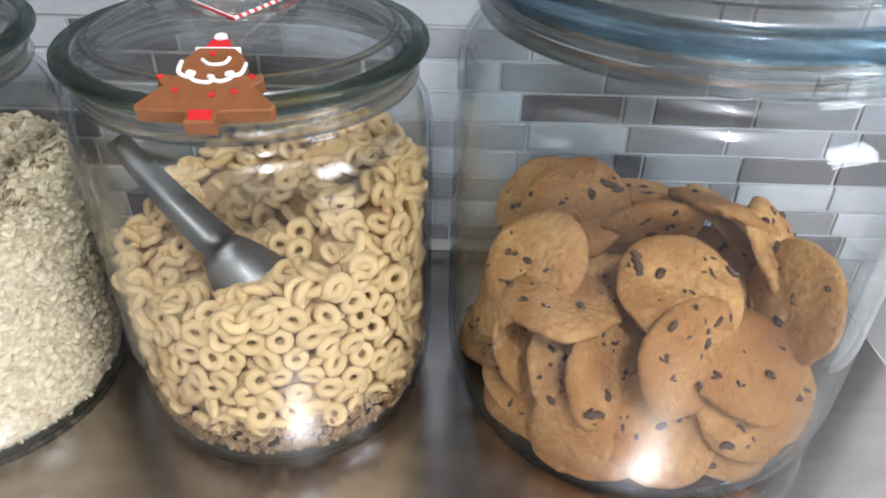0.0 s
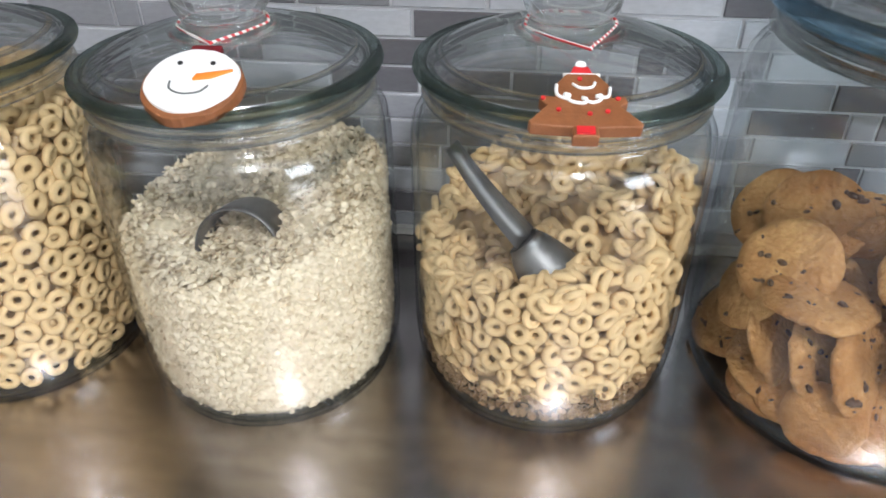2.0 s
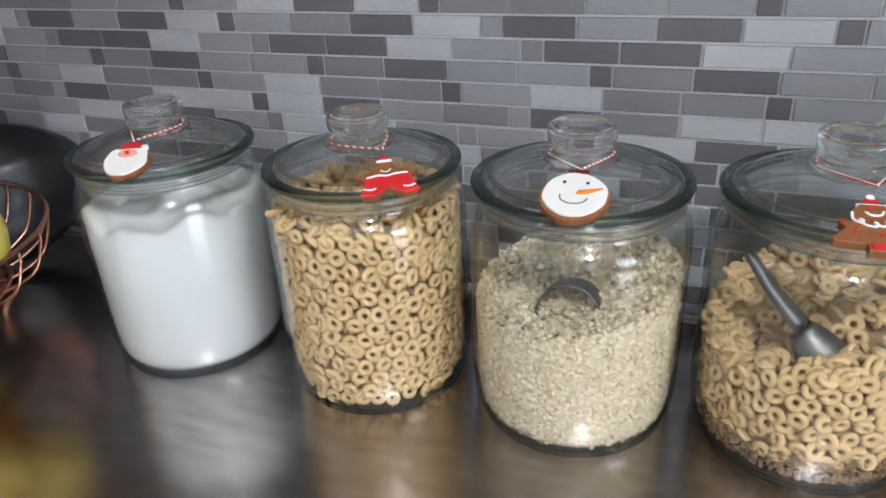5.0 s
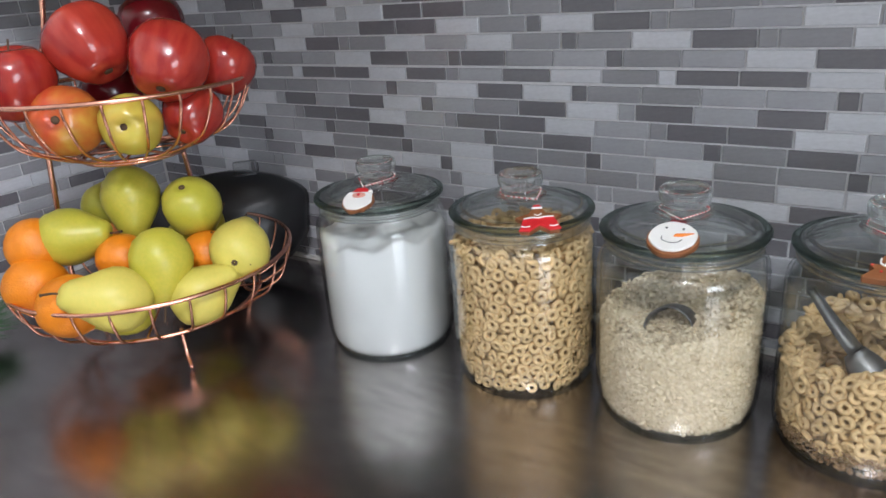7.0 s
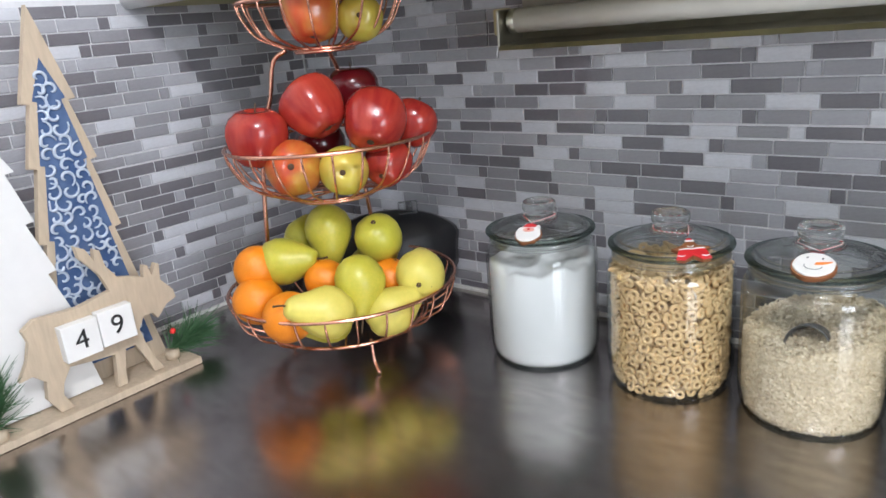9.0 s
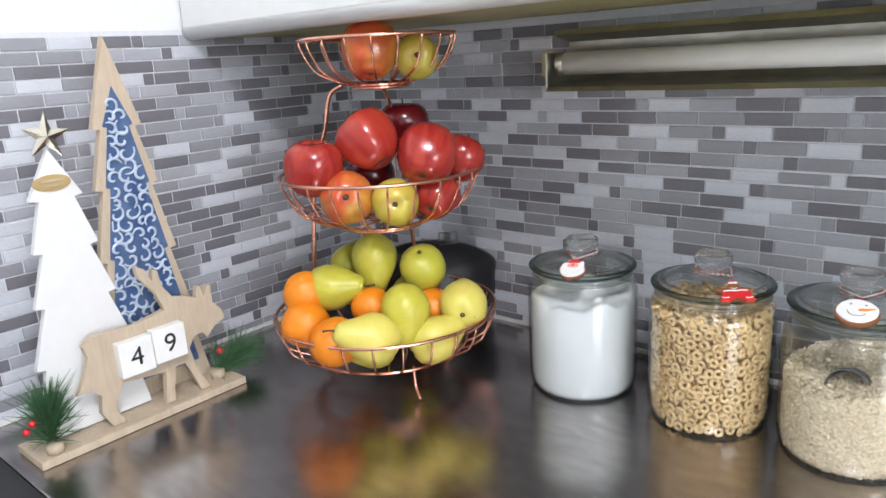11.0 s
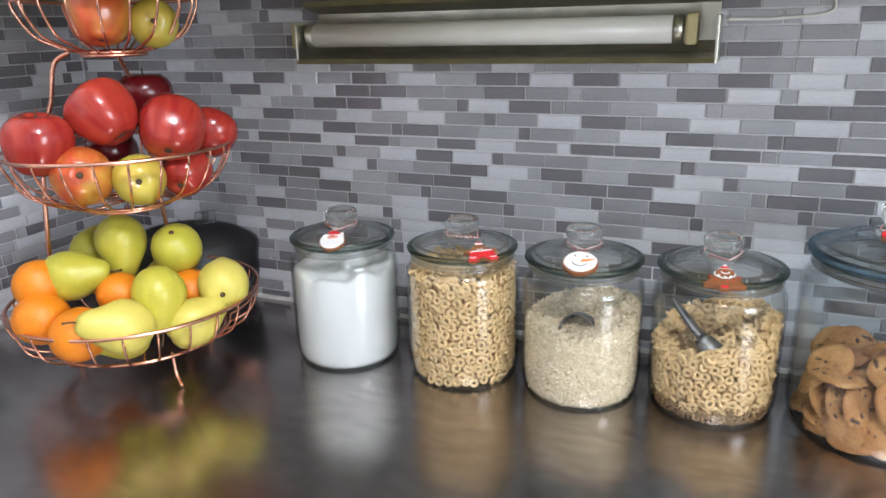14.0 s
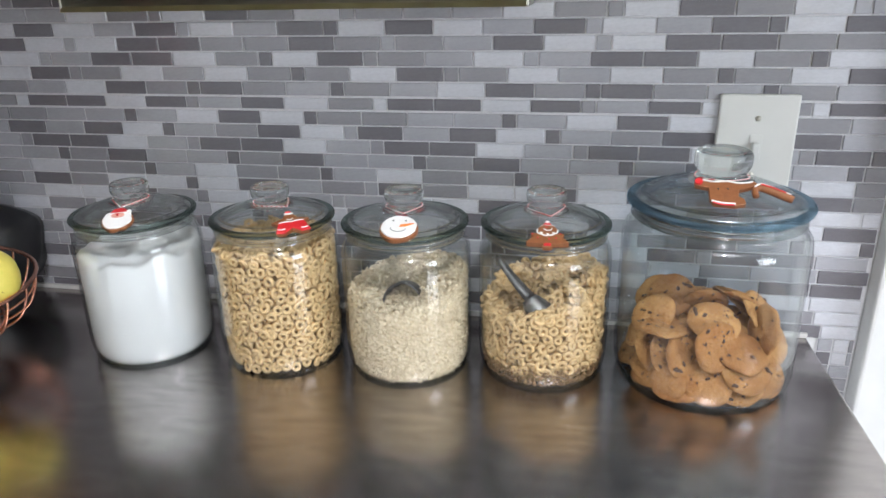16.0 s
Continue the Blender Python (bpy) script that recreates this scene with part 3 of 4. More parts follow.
# scoops
def scoop(m, label, bowl_len, bowl_r, handle):
    s = empty("scoop", m, label, "scoop")
    n, k, V, F = 18, 8, [], []
    for i in range(k + 1):
        t = i / k
        r = bowl_r * (0.50 + 0.50 * math.sin(math.pi / 2 * min(1, t * 1.7)))
        for j in range(n + 1):
            a = math.pi * (-0.08 + 1.16 * j / n)
            V.append((r * math.cos(a), -bowl_len * t, -r * math.sin(a)))
    for i in range(k):
        for j in range(n):
            F.append((i * (n + 1) + j, i * (n + 1) + j + 1, (i + 1) * (n + 1) + j + 1, (i + 1) * (n + 1) + j))
    F.append(tuple(range(n + 1)))
    bowl = part("bowl", (V, F), M["metal"], s)
    so = bowl.modifiers.new("thickness", "SOLIDIFY")
    so.thickness = 0.0012
    w = 0.0082
    V, F = [], []
    for i in range(10):
        t = i / 9
        y, z = handle * t, 0.002 * math.sin(t * 3.0) - bowl_r * 0.2
        ww = w * (1.15 - 0.5 * t)
        V += [(-ww, y, z), (0, y, z - 0.0025), (ww, y, z), (0, y, z + 0.0002)]
    for i in range(9):
        for q in range(4):
            F.append((i * 4 + q, i * 4 + (q + 1) % 4, i * 4 + 4 + (q + 1) % 4, i * 4 + 4 + q))
    F += [(3, 2, 1, 0), (36, 37, 38, 39)]
    part("handle", (V, F), M["metal"], s)
    return s


def aim(origin, toward, roll=0.0):
    """A pose whose -y axis points along toward."""
    d = -Vector(toward).normalized()
    return Matrix.Translation(origin) @ d.to_track_quat("Y", "Z").to_matrix().to_4x4() @ Matrix.Rotation(radians(roll), 4, "Y")


x4, y4 = JARS[3]
scoop(aim((x4 - 0.016, y4 - 0.034, 0.099), (0.62, -0.16, -0.72), 165), "grey steel scoop stuck into the cereal rings", 0.052, 0.0170, 0.060)
x3, y3 = JARS[2]
scoop(aim((x3 + 0.004, y3 + 0.004, 0.082), (-0.06, -1.0, 0.24), 180), "steel scoop lying face down in the oats", 0.042, 0.0225, 0.030)


# ---- cookies ----
def cookie_shape(r, t, seed):
    n = 44
    prof = [(0.0, t), (0.2, t), (0.4, t * 0.99), (0.6, t * 0.97), (0.77, t * 0.92), (0.9, t * 0.75), (0.975, t * 0.5), (1.0, t * 0.3), (0.97, t * 0.08), (0.9, 0.0), (0.0, 0.0)]
    V, F = lathe([(p * r, z) for p, z in prof], n)
    out = []
    for x, y, z in V:
        a = math.atan2(y, x)
        k = 1 + 0.07 * noise.noise(Vector((math.cos(a) * 1.6 + seed, math.sin(a) * 1.6, 0)))
        out.append((x * k, y * k, z + 0.16 * t * noise.noise(Vector((x * 420 + seed, y * 420, 0))) + 0.20 * t * noise.noise(Vector((x * 170 + seed, y * 170, 0))) + 0.22 * t * noise.noise(Vector((x * 50, y * 50, seed)))))
    return out, F


def make_cookie(r, t, chips, seed):
    c = empty("cookie", pose(0, 0, 0), "golden brown chocolate chip cookie in a pile", "cookie", "cookies in the jar")
    part("biscuit", cookie_shape(r, t, seed), M["cookie"], c)
    g = np.random.default_rng(seed)
    for _ in range(chips):
        a, q = g.uniform(0, 6.28), r * 0.9 * math.sqrt(g.uniform())
        s = g.uniform(0.0008, 0.0023)
        sh = lathe([(0, 0.6 * s), (0.5 * s, 0.5 * s), (0.95 * s, 0.1 * s), (s, -0.5 * s), (0, -0.6 * s)], 8)
        up = t * (0.97 if q < 0.6 * r else 0.88)
        part("chocolate_chip", sh, M["chip"], c, at=Matrix.Translation((q * math.cos(a), q * math.sin(a), up)) @ Matrix.Rotation(g.uniform(0, 6), 4, "Z") @ Matrix.Diagonal((g.uniform(1.0, 1.9), g.uniform(0.6, 1.0), 1, 1)))
    return c


protos = [make_cookie(0.0282, 0.0070, 17, 11), make_cookie(0.0270, 0.0070, 13, 23), make_cookie(0.0285, 0.0074, 20, 31), make_cookie(0.0205, 0.0080, 0, 47)]
# kind, place from the jar's axis, and the way its face looks: to the right, up, towards the room
NEAR = [
    (0, -0.050, -0.040, 0.080, 0.0, 0.99, -0.1), (1, -0.058, -0.014, 0.086, -0.35, 0.75, 0.5), (2, -0.036, 0.022, 0.096, -0.15, 0.75, 0.6), (1, 0.000, 0.010, 0.096, 0.3, -0.5, 0.8),
    (2, 0.002, -0.042, 0.094, 0.15, 0.9, 0.35), (2, 0.058, -0.040, 0.088, -0.82, 0.15, 0.5), (0, 0.004, -0.066, 0.074, 0.55, 0.30, 0.65), (1, -0.062, -0.030, 0.042, 0.70, 0.55, 0.30),
    (0, -0.046, -0.050, 0.046, 0.72, 0.50, 0.35), (2, -0.028, -0.058, 0.052, 0.74, 0.45, 0.40), (1, -0.062, -0.036, 0.019, 0.1, 0.95, 0.2), (3, -0.042, -0.072, 0.017, -0.2, 0.3, 0.95),
    (1, -0.002, -0.072, 0.025, 0.1, 0.55, 0.83)]
MORE = [
    (2, 0.036, -0.066, 0.046, 0.45, 0.62, 0.6), (0, 0.034, -0.066, 0.064, 0.25, 0.85, 0.35), (1, -0.046, -0.050, 0.026, -0.25, 0.85, 0.45), (2, 0.034, 0.008, 0.104, 0.2, 0.75, -0.4),
    (1, -0.052, 0.038, 0.088, -0.4, 0.6, 0.5), (0, 0.056, -0.008, 0.094, 0.7, 0.6, 0.1), (1, 0.004, 0.045, 0.090, 0.0, 0.9, -0.3), (2, 0.045, -0.030, 0.030, 0.3, 0.9, 0.3),
    (0, 0.048, 0.036, 0.080, 0.5, 0.8, -0.2), (1, -0.03, 0.01, 0.060, 0.2, 0.9, 0.2), (2, 0.02, -0.02, 0.052, -0.2, 0.9, 0.1), (0, -0.045, 0.03, 0.03, 0.1, 1, 0), (1, 0.02, 0.03, 0.04, 0.3, 0.9, 0.1)]
LAST = [(0, 0.0, 0.0, 0.013, 0, 1, 0.05), (2, 0.045, 0.03, 0.018, 0.1, 1, 0), (1, -0.01, 0.055, 0.02, 0, 1, -0.2), (0, 0.012, -0.04, 0.014, 0, 1, 0.1), (2, -0.05, 0.01, 0.055, -0.5, 0.8, 0.1), (1, 0.03, 0.0, 0.075, 0.1, 0.9, 0.2),
        (1, -0.072, 0.004, 0.022, -0.5, 0.7, 0.3), (2, -0.068, -0.010, 0.066, -0.7, 0.5, 0.2), (0, 0.060, -0.045, 0.028, 0.5, 0.6, 0.5), (1, 0.066, -0.020, 0.058, 0.6, 0.5, 0.5),
        (1, -0.060, -0.042, 0.013, -0.2, 0.9, 0.2), (2, -0.028, -0.062, 0.012, 0, 0.95, 0.25), (0, 0.032, -0.060, 0.013, 0.1, 0.9, 0.3), (1, 0.062, -0.035, 0.014, 0.2, 0.9, 0.2)]
RIGHT, NEARER = Vector((0.96, -0.28, 0)), Vector((-0.28, -0.96, 0))
used = set()
for kind_, x, y, z, a, b, c in NEAR + MORE + LAST:
    nrm = (a * RIGHT + b * Vector((0, 0, 1)) + c * NEARER).normalized()
    q = nrm.to_track_quat("Z", "Y").to_matrix().to_4x4() @ Matrix.Rotation(x * 50 + z * 90, 4, "Z")
    # keeps the cookie inside the glass
    reach = Vector((x, y, 0))
    rr = (0.0205 if kind_ == 3 else 0.0285) * math.sqrt(max(0.06, 1 - nrm.dot(reach.normalized()) ** 2)) if reach.length else 0
    if reach.length + rr > 0.0925:
        reach *= (0.0925 - rr) / reach.length
    low = (0.0205 if kind_ == 3 else 0.0285) * math.sqrt(max(0.0, 1 - nrm.z ** 2))
    m = Matrix.Translation((BIG[0] + reach.x, BIG[1] + reach.y, max(0.88 * z, 0.0045 + low * 0.9))) @ q
    if kind_ in used:
        copy_thing(protos[kind_], m)
    else:
        used.add(kind_)
        protos[kind_].matrix_basis = m


# ---- ornaments on the lids ----
def disc(r, n=40, wob=0.0, seed=0.0, sx=1.0, sz=1.0):
    return [(sx * r * (1 + wob * noise.noise(Vector((math.cos(t) * 2 + seed, math.sin(t) * 2, 0)))) * math.cos(t), sz * r * (1 + wob * noise.noise(Vector((math.cos(t) * 2 + seed, math.sin(t) * 2, 0)))) * math.sin(t))
            for t in (2 * math.pi * i / n for i in range(n))]


def ornament(cx, cy, r, dx, dy, dz, tilt, spin, name, label):
    turned = 0.75 * math.degrees(math.atan2(dx, -dy))
    return empty(name, pose(cx + dx, cy + dy, dz, tilt, 0, turned) @ pose(0, 0, 0, 0, spin, 0), label, "ornament", "ornaments on the jar lids")


def layer(parent, name, outline, y, thick, m, label="", bev=0.0006, at=None):
    return part(name, slab(outline, thick, bev), M[m], parent, label, smooth=False, at=(at or Matrix()) @ pose(0, y - thick, 0))


def line(parent, name, pts, y, r, m):
    return part(name, tube(smooth_line([(x, y, z) for x, z in pts], 6), r, 6), M[m], parent)


def twine(cx, cy, knob_z, knob_r, end, label):
    """A loop of bakers' twine round the knob's neck down to the ornament."""
    c = Vector((cx, cy, knob_z))
    e = Vector(end)
    pts = [e]
    a0 = math.atan2(e.y - cy, e.x - cx)
    for k in range(9):
        a = a0 + radians(70) + radians(220) * k / 8
        pts.append(c + Vector((knob_r * math.cos(a), knob_r * math.sin(a), 0.001 * math.sin(k * 1.3))))
    pts.append(e + Vector((0.001, 0, 0)))
    return tagged(part("twine", tube(smooth_line(pts, 6), 0.0007, 6), M["twine"]), label, "twine")


KZ, KR = 0.1995, 0.0205
# bearded face with a red cap
x, y = JARS[0]
o = ornament(x, y, 0, 0.018, -0.0560, 0.1865, -68, -6, "face_ornament", "gingerbread clay ornament iced with a white beard and red cap")
layer(o, "back", disc(0.0175, wob=0.10), 0.0, 0.0045, "ginger")
layer(o, "beard", disc(0.0163, wob=0.12, seed=2), -0.0045, 0.0015, "icing")
layer(o, "face", [(px, pz + 0.006) for px, pz in disc(0.0075, 20, sz=0.55)], -0.006, 0.0007, "pink", bev=0)
layer(o, "nose", [(px, pz + 0.006) for px, pz in disc(0.0016, 12)], -0.0067, 0.0012, "red", bev=0)
layer(o, "cap", [(-0.009, 0.0115), (0.010, 0.0115), (0.008, 0.0165), (0.002, 0.0195), (-0.006, 0.0175)], -0.0045, 0.002, "red")
layer(o, "bobble", [(px + 0.0118, pz + 0.0118) for px, pz in disc(0.0025, 12)], -0.0045, 0.0025, "icing", bev=0)
twine(x, y, KZ, KR, (x + 0.014, y - 0.042, 0.2005), "red and white twine tied round a lid knob")
# star shaped figure in red trousers
x, y = JARS[1]
o = ornament(x, y, 0, 0.042, -0.0450, 0.1875, -68, 0, "star_ornament", "star shaped gingerbread ornament with red trousers and cap")
layer(o, "body", [(-0.0215, 0.0005), (-0.008, 0.006), (-0.005, 0.012), (0.005, 0.012), (0.008, 0.006), (0.0215, 0.003), (0.0135, -0.006), (0.018, -0.0185), (0.009, -0.0195), (0.0, -0.013), (-0.010, -0.0205), (-0.0185, -0.019), (-0.0135, -0.006)], 0.0, 0.0045, "ginger")
layer(o, "trousers", [(-0.0145, -0.004), (0.0145, -0.002), (0.0195, -0.0185), (0.009, -0.020), (0.0, -0.0125), (-0.010, -0.021), (-0.0195, -0.0195)], -0.0045, 0.0018, "red")
layer(o, "cap", [(-0.0045, 0.0125), (0.0045, 0.0125), (0.003, 0.0175), (-0.003, 0.0175)], -0.002, 0.003, "red")
line(o, "icing_line", [(-0.014, -0.004), (-0.006, -0.0025), (0.0, -0.0035), (0.006, -0.002), (0.014, -0.0022)], -0.0063, 0.0008, "icing")
line(o, "cap_trim", [(-0.005, 0.0125), (0.005, 0.0125)], -0.005, 0.0011, "icing")
line(o, "smile", [(-0.0035, 0.004), (0.0, 0.002), (0.0035, 0.0045)], -0.0046, 0.0006, "icing")
for s in (-1, 1):
    line(o, "cuff", [(s * 0.017, -0.014), (s * 0.013, -0.0155), (s * 0.009, -0.0145)], -0.0063, 0.0007, "icing")
twine(x, y, KZ, KR, (x + 0.034, y - 0.032, 0.2035), "red and white twine tied round a lid knob")
# round white face with a carrot nose
x, y = JARS[2]
o = ornament(x, y, 0, 0.0068, -0.0545, 0.1865, -72, 0, "face_ornament", "round white iced ornament with a carrot nose and smile")
layer(o, "back", disc(0.0212, wob=0.04), 0.0, 0.0050, "ginger")
layer(o, "icing", [(px, pz + 0.001) for px, pz in disc(0.0194, wob=0.06, seed=5)], -0.005, 0.0018, "icing", bev=0.0008)
layer(o, "nose", [(0.001, -0.0005), (0.002, 0.0025), (0.0165, 0.0055), (0.008, 0.0005)], -0.0068, 0.0012, "carrot", bev=0)
line(o, "smile", [(-0.0085, -0.001), (-0.0075, -0.0055), (-0.002, -0.0085), (0.005, -0.0075), (0.008, -0.0035)], -0.0068, 0.0005, "ink")
for ex in (-0.007, 0.007):
    layer(o, "eye", [(px + ex, pz + 0.0105) for px, pz in disc(0.0011, 10)], -0.0067, 0.0006, "black", bev=0)
layer(o, "hat", [(-0.009, 0.0185), (0.009, 0.0185), (0.009, 0.0202), (0.0065, 0.0202), (0.0065, 0.0262), (-0.0065, 0.0262), (-0.0065, 0.0202), (-0.009, 0.0202)], -0.001, 0.003, "darkred", bev=0)
twine(x, y, KZ, KR, (x + 0.0068, y - 0.034, 0.2005), "red and white twine tied round a lid knob")
# tree shaped figure
x, y = JARS[3]
o = ornament(x, y, 0, 0.005, -0.0650, 0.1845, -72, 0, "tree_ornament", "tree shaped gingerbread ornament with white icing and a red cap")
layer(o, "body", [(-0.022, -0.0125), (-0.0145, -0.003), (-0.0175, 0.0005), (-0.0165, 0.003), (-0.0115, 0.002), (-0.0105, 0.010), (-0.006, 0.0165), (0.006, 0.0165), (0.0105, 0.010), (0.0115, 0.002), (0.0165, 0.003), (0.0175, 0.0), (0.0145, -0.003),
                          (0.0225, -0.0125), (0.0215, -0.0145), (0.005, -0.0155), (0.005, -0.0205), (-0.005, -0.0205), (-0.005, -0.0155), (-0.021, -0.0145)], 0.0, 0.0052, "ginger")
line(o, "icing_line", [(-0.0105, 0.0085), (-0.0105, 0.003), (-0.007, 0.0005), (-0.0055, 0.0025), (-0.0075, 0.003), (-0.005, -0.001), (0.0, -0.002), (0.001, 0.0005), (-0.0005, 0.001), (0.003, -0.0015), (0.0065, 0.0), (0.007, 0.0028), (0.005, 0.002), (0.0095, 0.002), (0.0108, 0.0075)], -0.0055, 0.0008, "icing")
line(o, "smile", [(-0.004, 0.0095), (-0.001, 0.007), (0.0035, 0.0075), (0.005, 0.0105)], -0.0055, 0.0007, "icing")
line(o, "cap_trim", [(-0.0075, 0.0160), (0.0075, 0.0160)], -0.004, 0.0014, "icing")
layer(o, "cap", [(-0.005, 0.0165), (0.005, 0.0165), (0.003, 0.0215), (-0.003, 0.0215)], -0.001, 0.004, "red")
layer(o, "bobble", [(px, pz + 0.0225) for px, pz in disc(0.0023, 12)], -0.001, 0.004, "icing", bev=0)
layer(o, "foot_patch", [(-0.0035, -0.0195), (0.0035, -0.0195), (0.0035, -0.0155), (-0.0035, -0.0155)], -0.0052, 0.0008, "red", bev=0)
for bx, bz in ((-0.016, 0.0005), (0.0135, 0.001), (-0.010, -0.006), (0.009, -0.0065), (-0.001, 0.0125), (0.002, -0.008)):
    layer(o, "red_dot", [(px + bx, pz + bz) for px, pz in disc(0.0010, 8)], -0.0052, 0.0007, "red", bev=0)
twine(x, y, KZ, KR, (x + 0.007, y - 0.039, 0.2005), "red and white twine tied round a lid knob")
# antlered head and a striped cane on the big lid
x, y = BIG
o = ornament(x, y, 0, -0.004, -0.060, 0.2350, -62, 0, "antlered_ornament", "brown antlered gingerbread head with a red and white neck")
layer(o, "head", [(-0.031, 0.014), (-0.031, 0.0075), (-0.018, 0.004), (-0.0175, -0.012), (-0.013, -0.018), (0.006, -0.0195), (0.016, -0.0165), (0.0155, -0.010), (0.010, -0.006), (0.011, 0.003), (0.020, 0.0065), (0.029, 0.012), (0.026, 0.0165), (0.012, 0.0135), (0.004, 0.016), (-0.010, 0.0145), (-0.022, 0.017)], 0.0, 0.005, "ginger")
line(o, "collar", [(-0.016, -0.0145), (-0.006, -0.0175), (0.006, -0.0178)], -0.0052, 0.0013, "icing")
line(o, "collar", [(-0.015, -0.0163), (-0.006, -0.0190), (0.005, -0.0192)], -0.0052, 0.0011, "red")
layer(o, "nose", [(px - 0.0275, pz + 0.0115) for px, pz in disc(0.0040, 14)], -0.005, 0.002, "red", bev=0)
for ex, ez in ((-0.009, 0.003), (0.0, 0.0035)):
    layer(o, "eye", [(px + ex, pz + ez) for px, pz in disc(0.0010, 8)], -0.005, 0.0005, "black", bev=0)
line(o, "icing_line", [(-0.024, 0.0150), (-0.012, 0.0130), (0.0, 0.0145), (0.012, 0.0125), (0.024, 0.0150)], -0.0052, 0.0009, "icing")
o2 = ornament(x, y, 0, 0.036, -0.060, 0.2350, -62, 0, "cane_ornament", "brown gingerbread cane with white and red icing")
part("cane", tube(smooth_line([(-0.014, 0, 0.001), (-0.011, 0, 0.010), (-0.003, 0, 0.012), (0.006, 0, 0.006), (0.022, 0, -0.008)], 6), [0.0032] * 12 + [0.0040] * 13, 10), M["ginger"], o2)
line(o2, "icing_line", [(-0.011, 0.012), (-0.003, 0.0150), (0.007, 0.0085), (0.021, -0.0035)], -0.003, 0.0009, "icing")
line(o2, "icing_line", [(-0.004, 0.0135), (0.006, 0.0075), (0.016, -0.001)], -0.0042, 0.0008, "red")
twine(x, y, 0.2395, 0.027, (x - 0.006, y - 0.050, 0.2465), "red and white twine tied round a lid knob")


# ---- fruit stand ----
BX, BY = 0.338, -0.269
stand = empty("fruit_stand", pose(BX, BY, 0), "three tier copper wire fruit stand full of fruit", "fruit stand")


def hoop(R, z, r=0.0024):
    return tube([(R * math.cos(2 * math.pi * i / 72), R * math.sin(2 * math.pi * i / 72), z) for i in range(72)], r, 8, True)


def tier(R, z, rb, zb, ribs, label, dx=0.0, dy=0.0):
    t = part("basket", hoop(R, z, 0.0027), M["copper"], stand, label, at=pose(dx, dy, 0))
    for r, h in ((rb, zb), (rb * 0.94, zb - 0.004)):
        part("base_hoop", hoop(r, h, 0.0024), M["copper"], t)
    shape = tube(smooth_line([(R, 0, z), (R * 0.965 + rb * 0.035, 0, z - 0.22 * (z - zb)), (R * 0.72 + rb * 0.28, 0, zb + 0.42 * (z - zb) * 0.8), (rb + 0.3 * (R - rb), 0, zb + 0.10 * (z - zb)), (rb, 0, zb)], 5), 0.00165, 6)
    me = mesh_data("rib", *shape, M["copper"])
    for i in range(ribs):
        put("rib", me, t, at=Matrix.Rotation(2 * math.pi * (i + 0.3) / ribs, 4, "Z"))
    bar = mesh_data("floor_wire", *tube([(-rb, 0, zb), (rb, 0, zb)], 0.0015, 6), M["copper"])
    for i in range(4):
        put("floor_wire", bar, t, at=Matrix.Rotation(math.pi * i / 4, 4, "Z"))
    return t


tier(0.169, 0.104, 0.122, 0.046, 26, "widest wire basket")
tier(0.145, 0.316, 0.062, 0.240, 24, "middle wire basket", 0.005, 0.004)
tier(0.110, 0.504, 0.042, 0.440, 20, "smallest wire basket", 0.014, 0.012)
for pts in ([(-0.097, -0.060, 0.046), (-0.094, -0.057, 0.162), (-0.083, -0.045, 0.311), (-0.068, -0.030, 0.377), (-0.060, -0.022, 0.425), (-0.040, -0.012, 0.440)],
            [(-0.008, 0.090, 0.046), (-0.008, 0.083, 0.162), (-0.011, 0.070, 0.311), (-0.014, 0.058, 0.400), (-0.012, 0.040, 0.437)]):
    part("upright", tube(smooth_line(pts, 6), 0.0034, 8), M["copper"], stand)
for a in (-26.4, 195, 80):
    c, s = math.cos(radians(a)), math.sin(radians(a))
    part("foot", tube(smooth_line([(0.110 * c, 0.110 * s, 0.046), (0.112 * c, 0.112 * s, 0.028), (0.116 * c, 0.116 * s, 0.014), (0.131 * c, 0.131 * s, 0.0026)], 5), 0.0026, 8), M["copper"], stand)


def lumpy(vf, amount, scale, seed):
    out = []
    for p in vf[0]:
        v = Vector(p)
        out.append(tuple(v * (1 + amount * noise.noise(v * scale + Vector((seed, 0, 0))))))
    return out, vf[1]


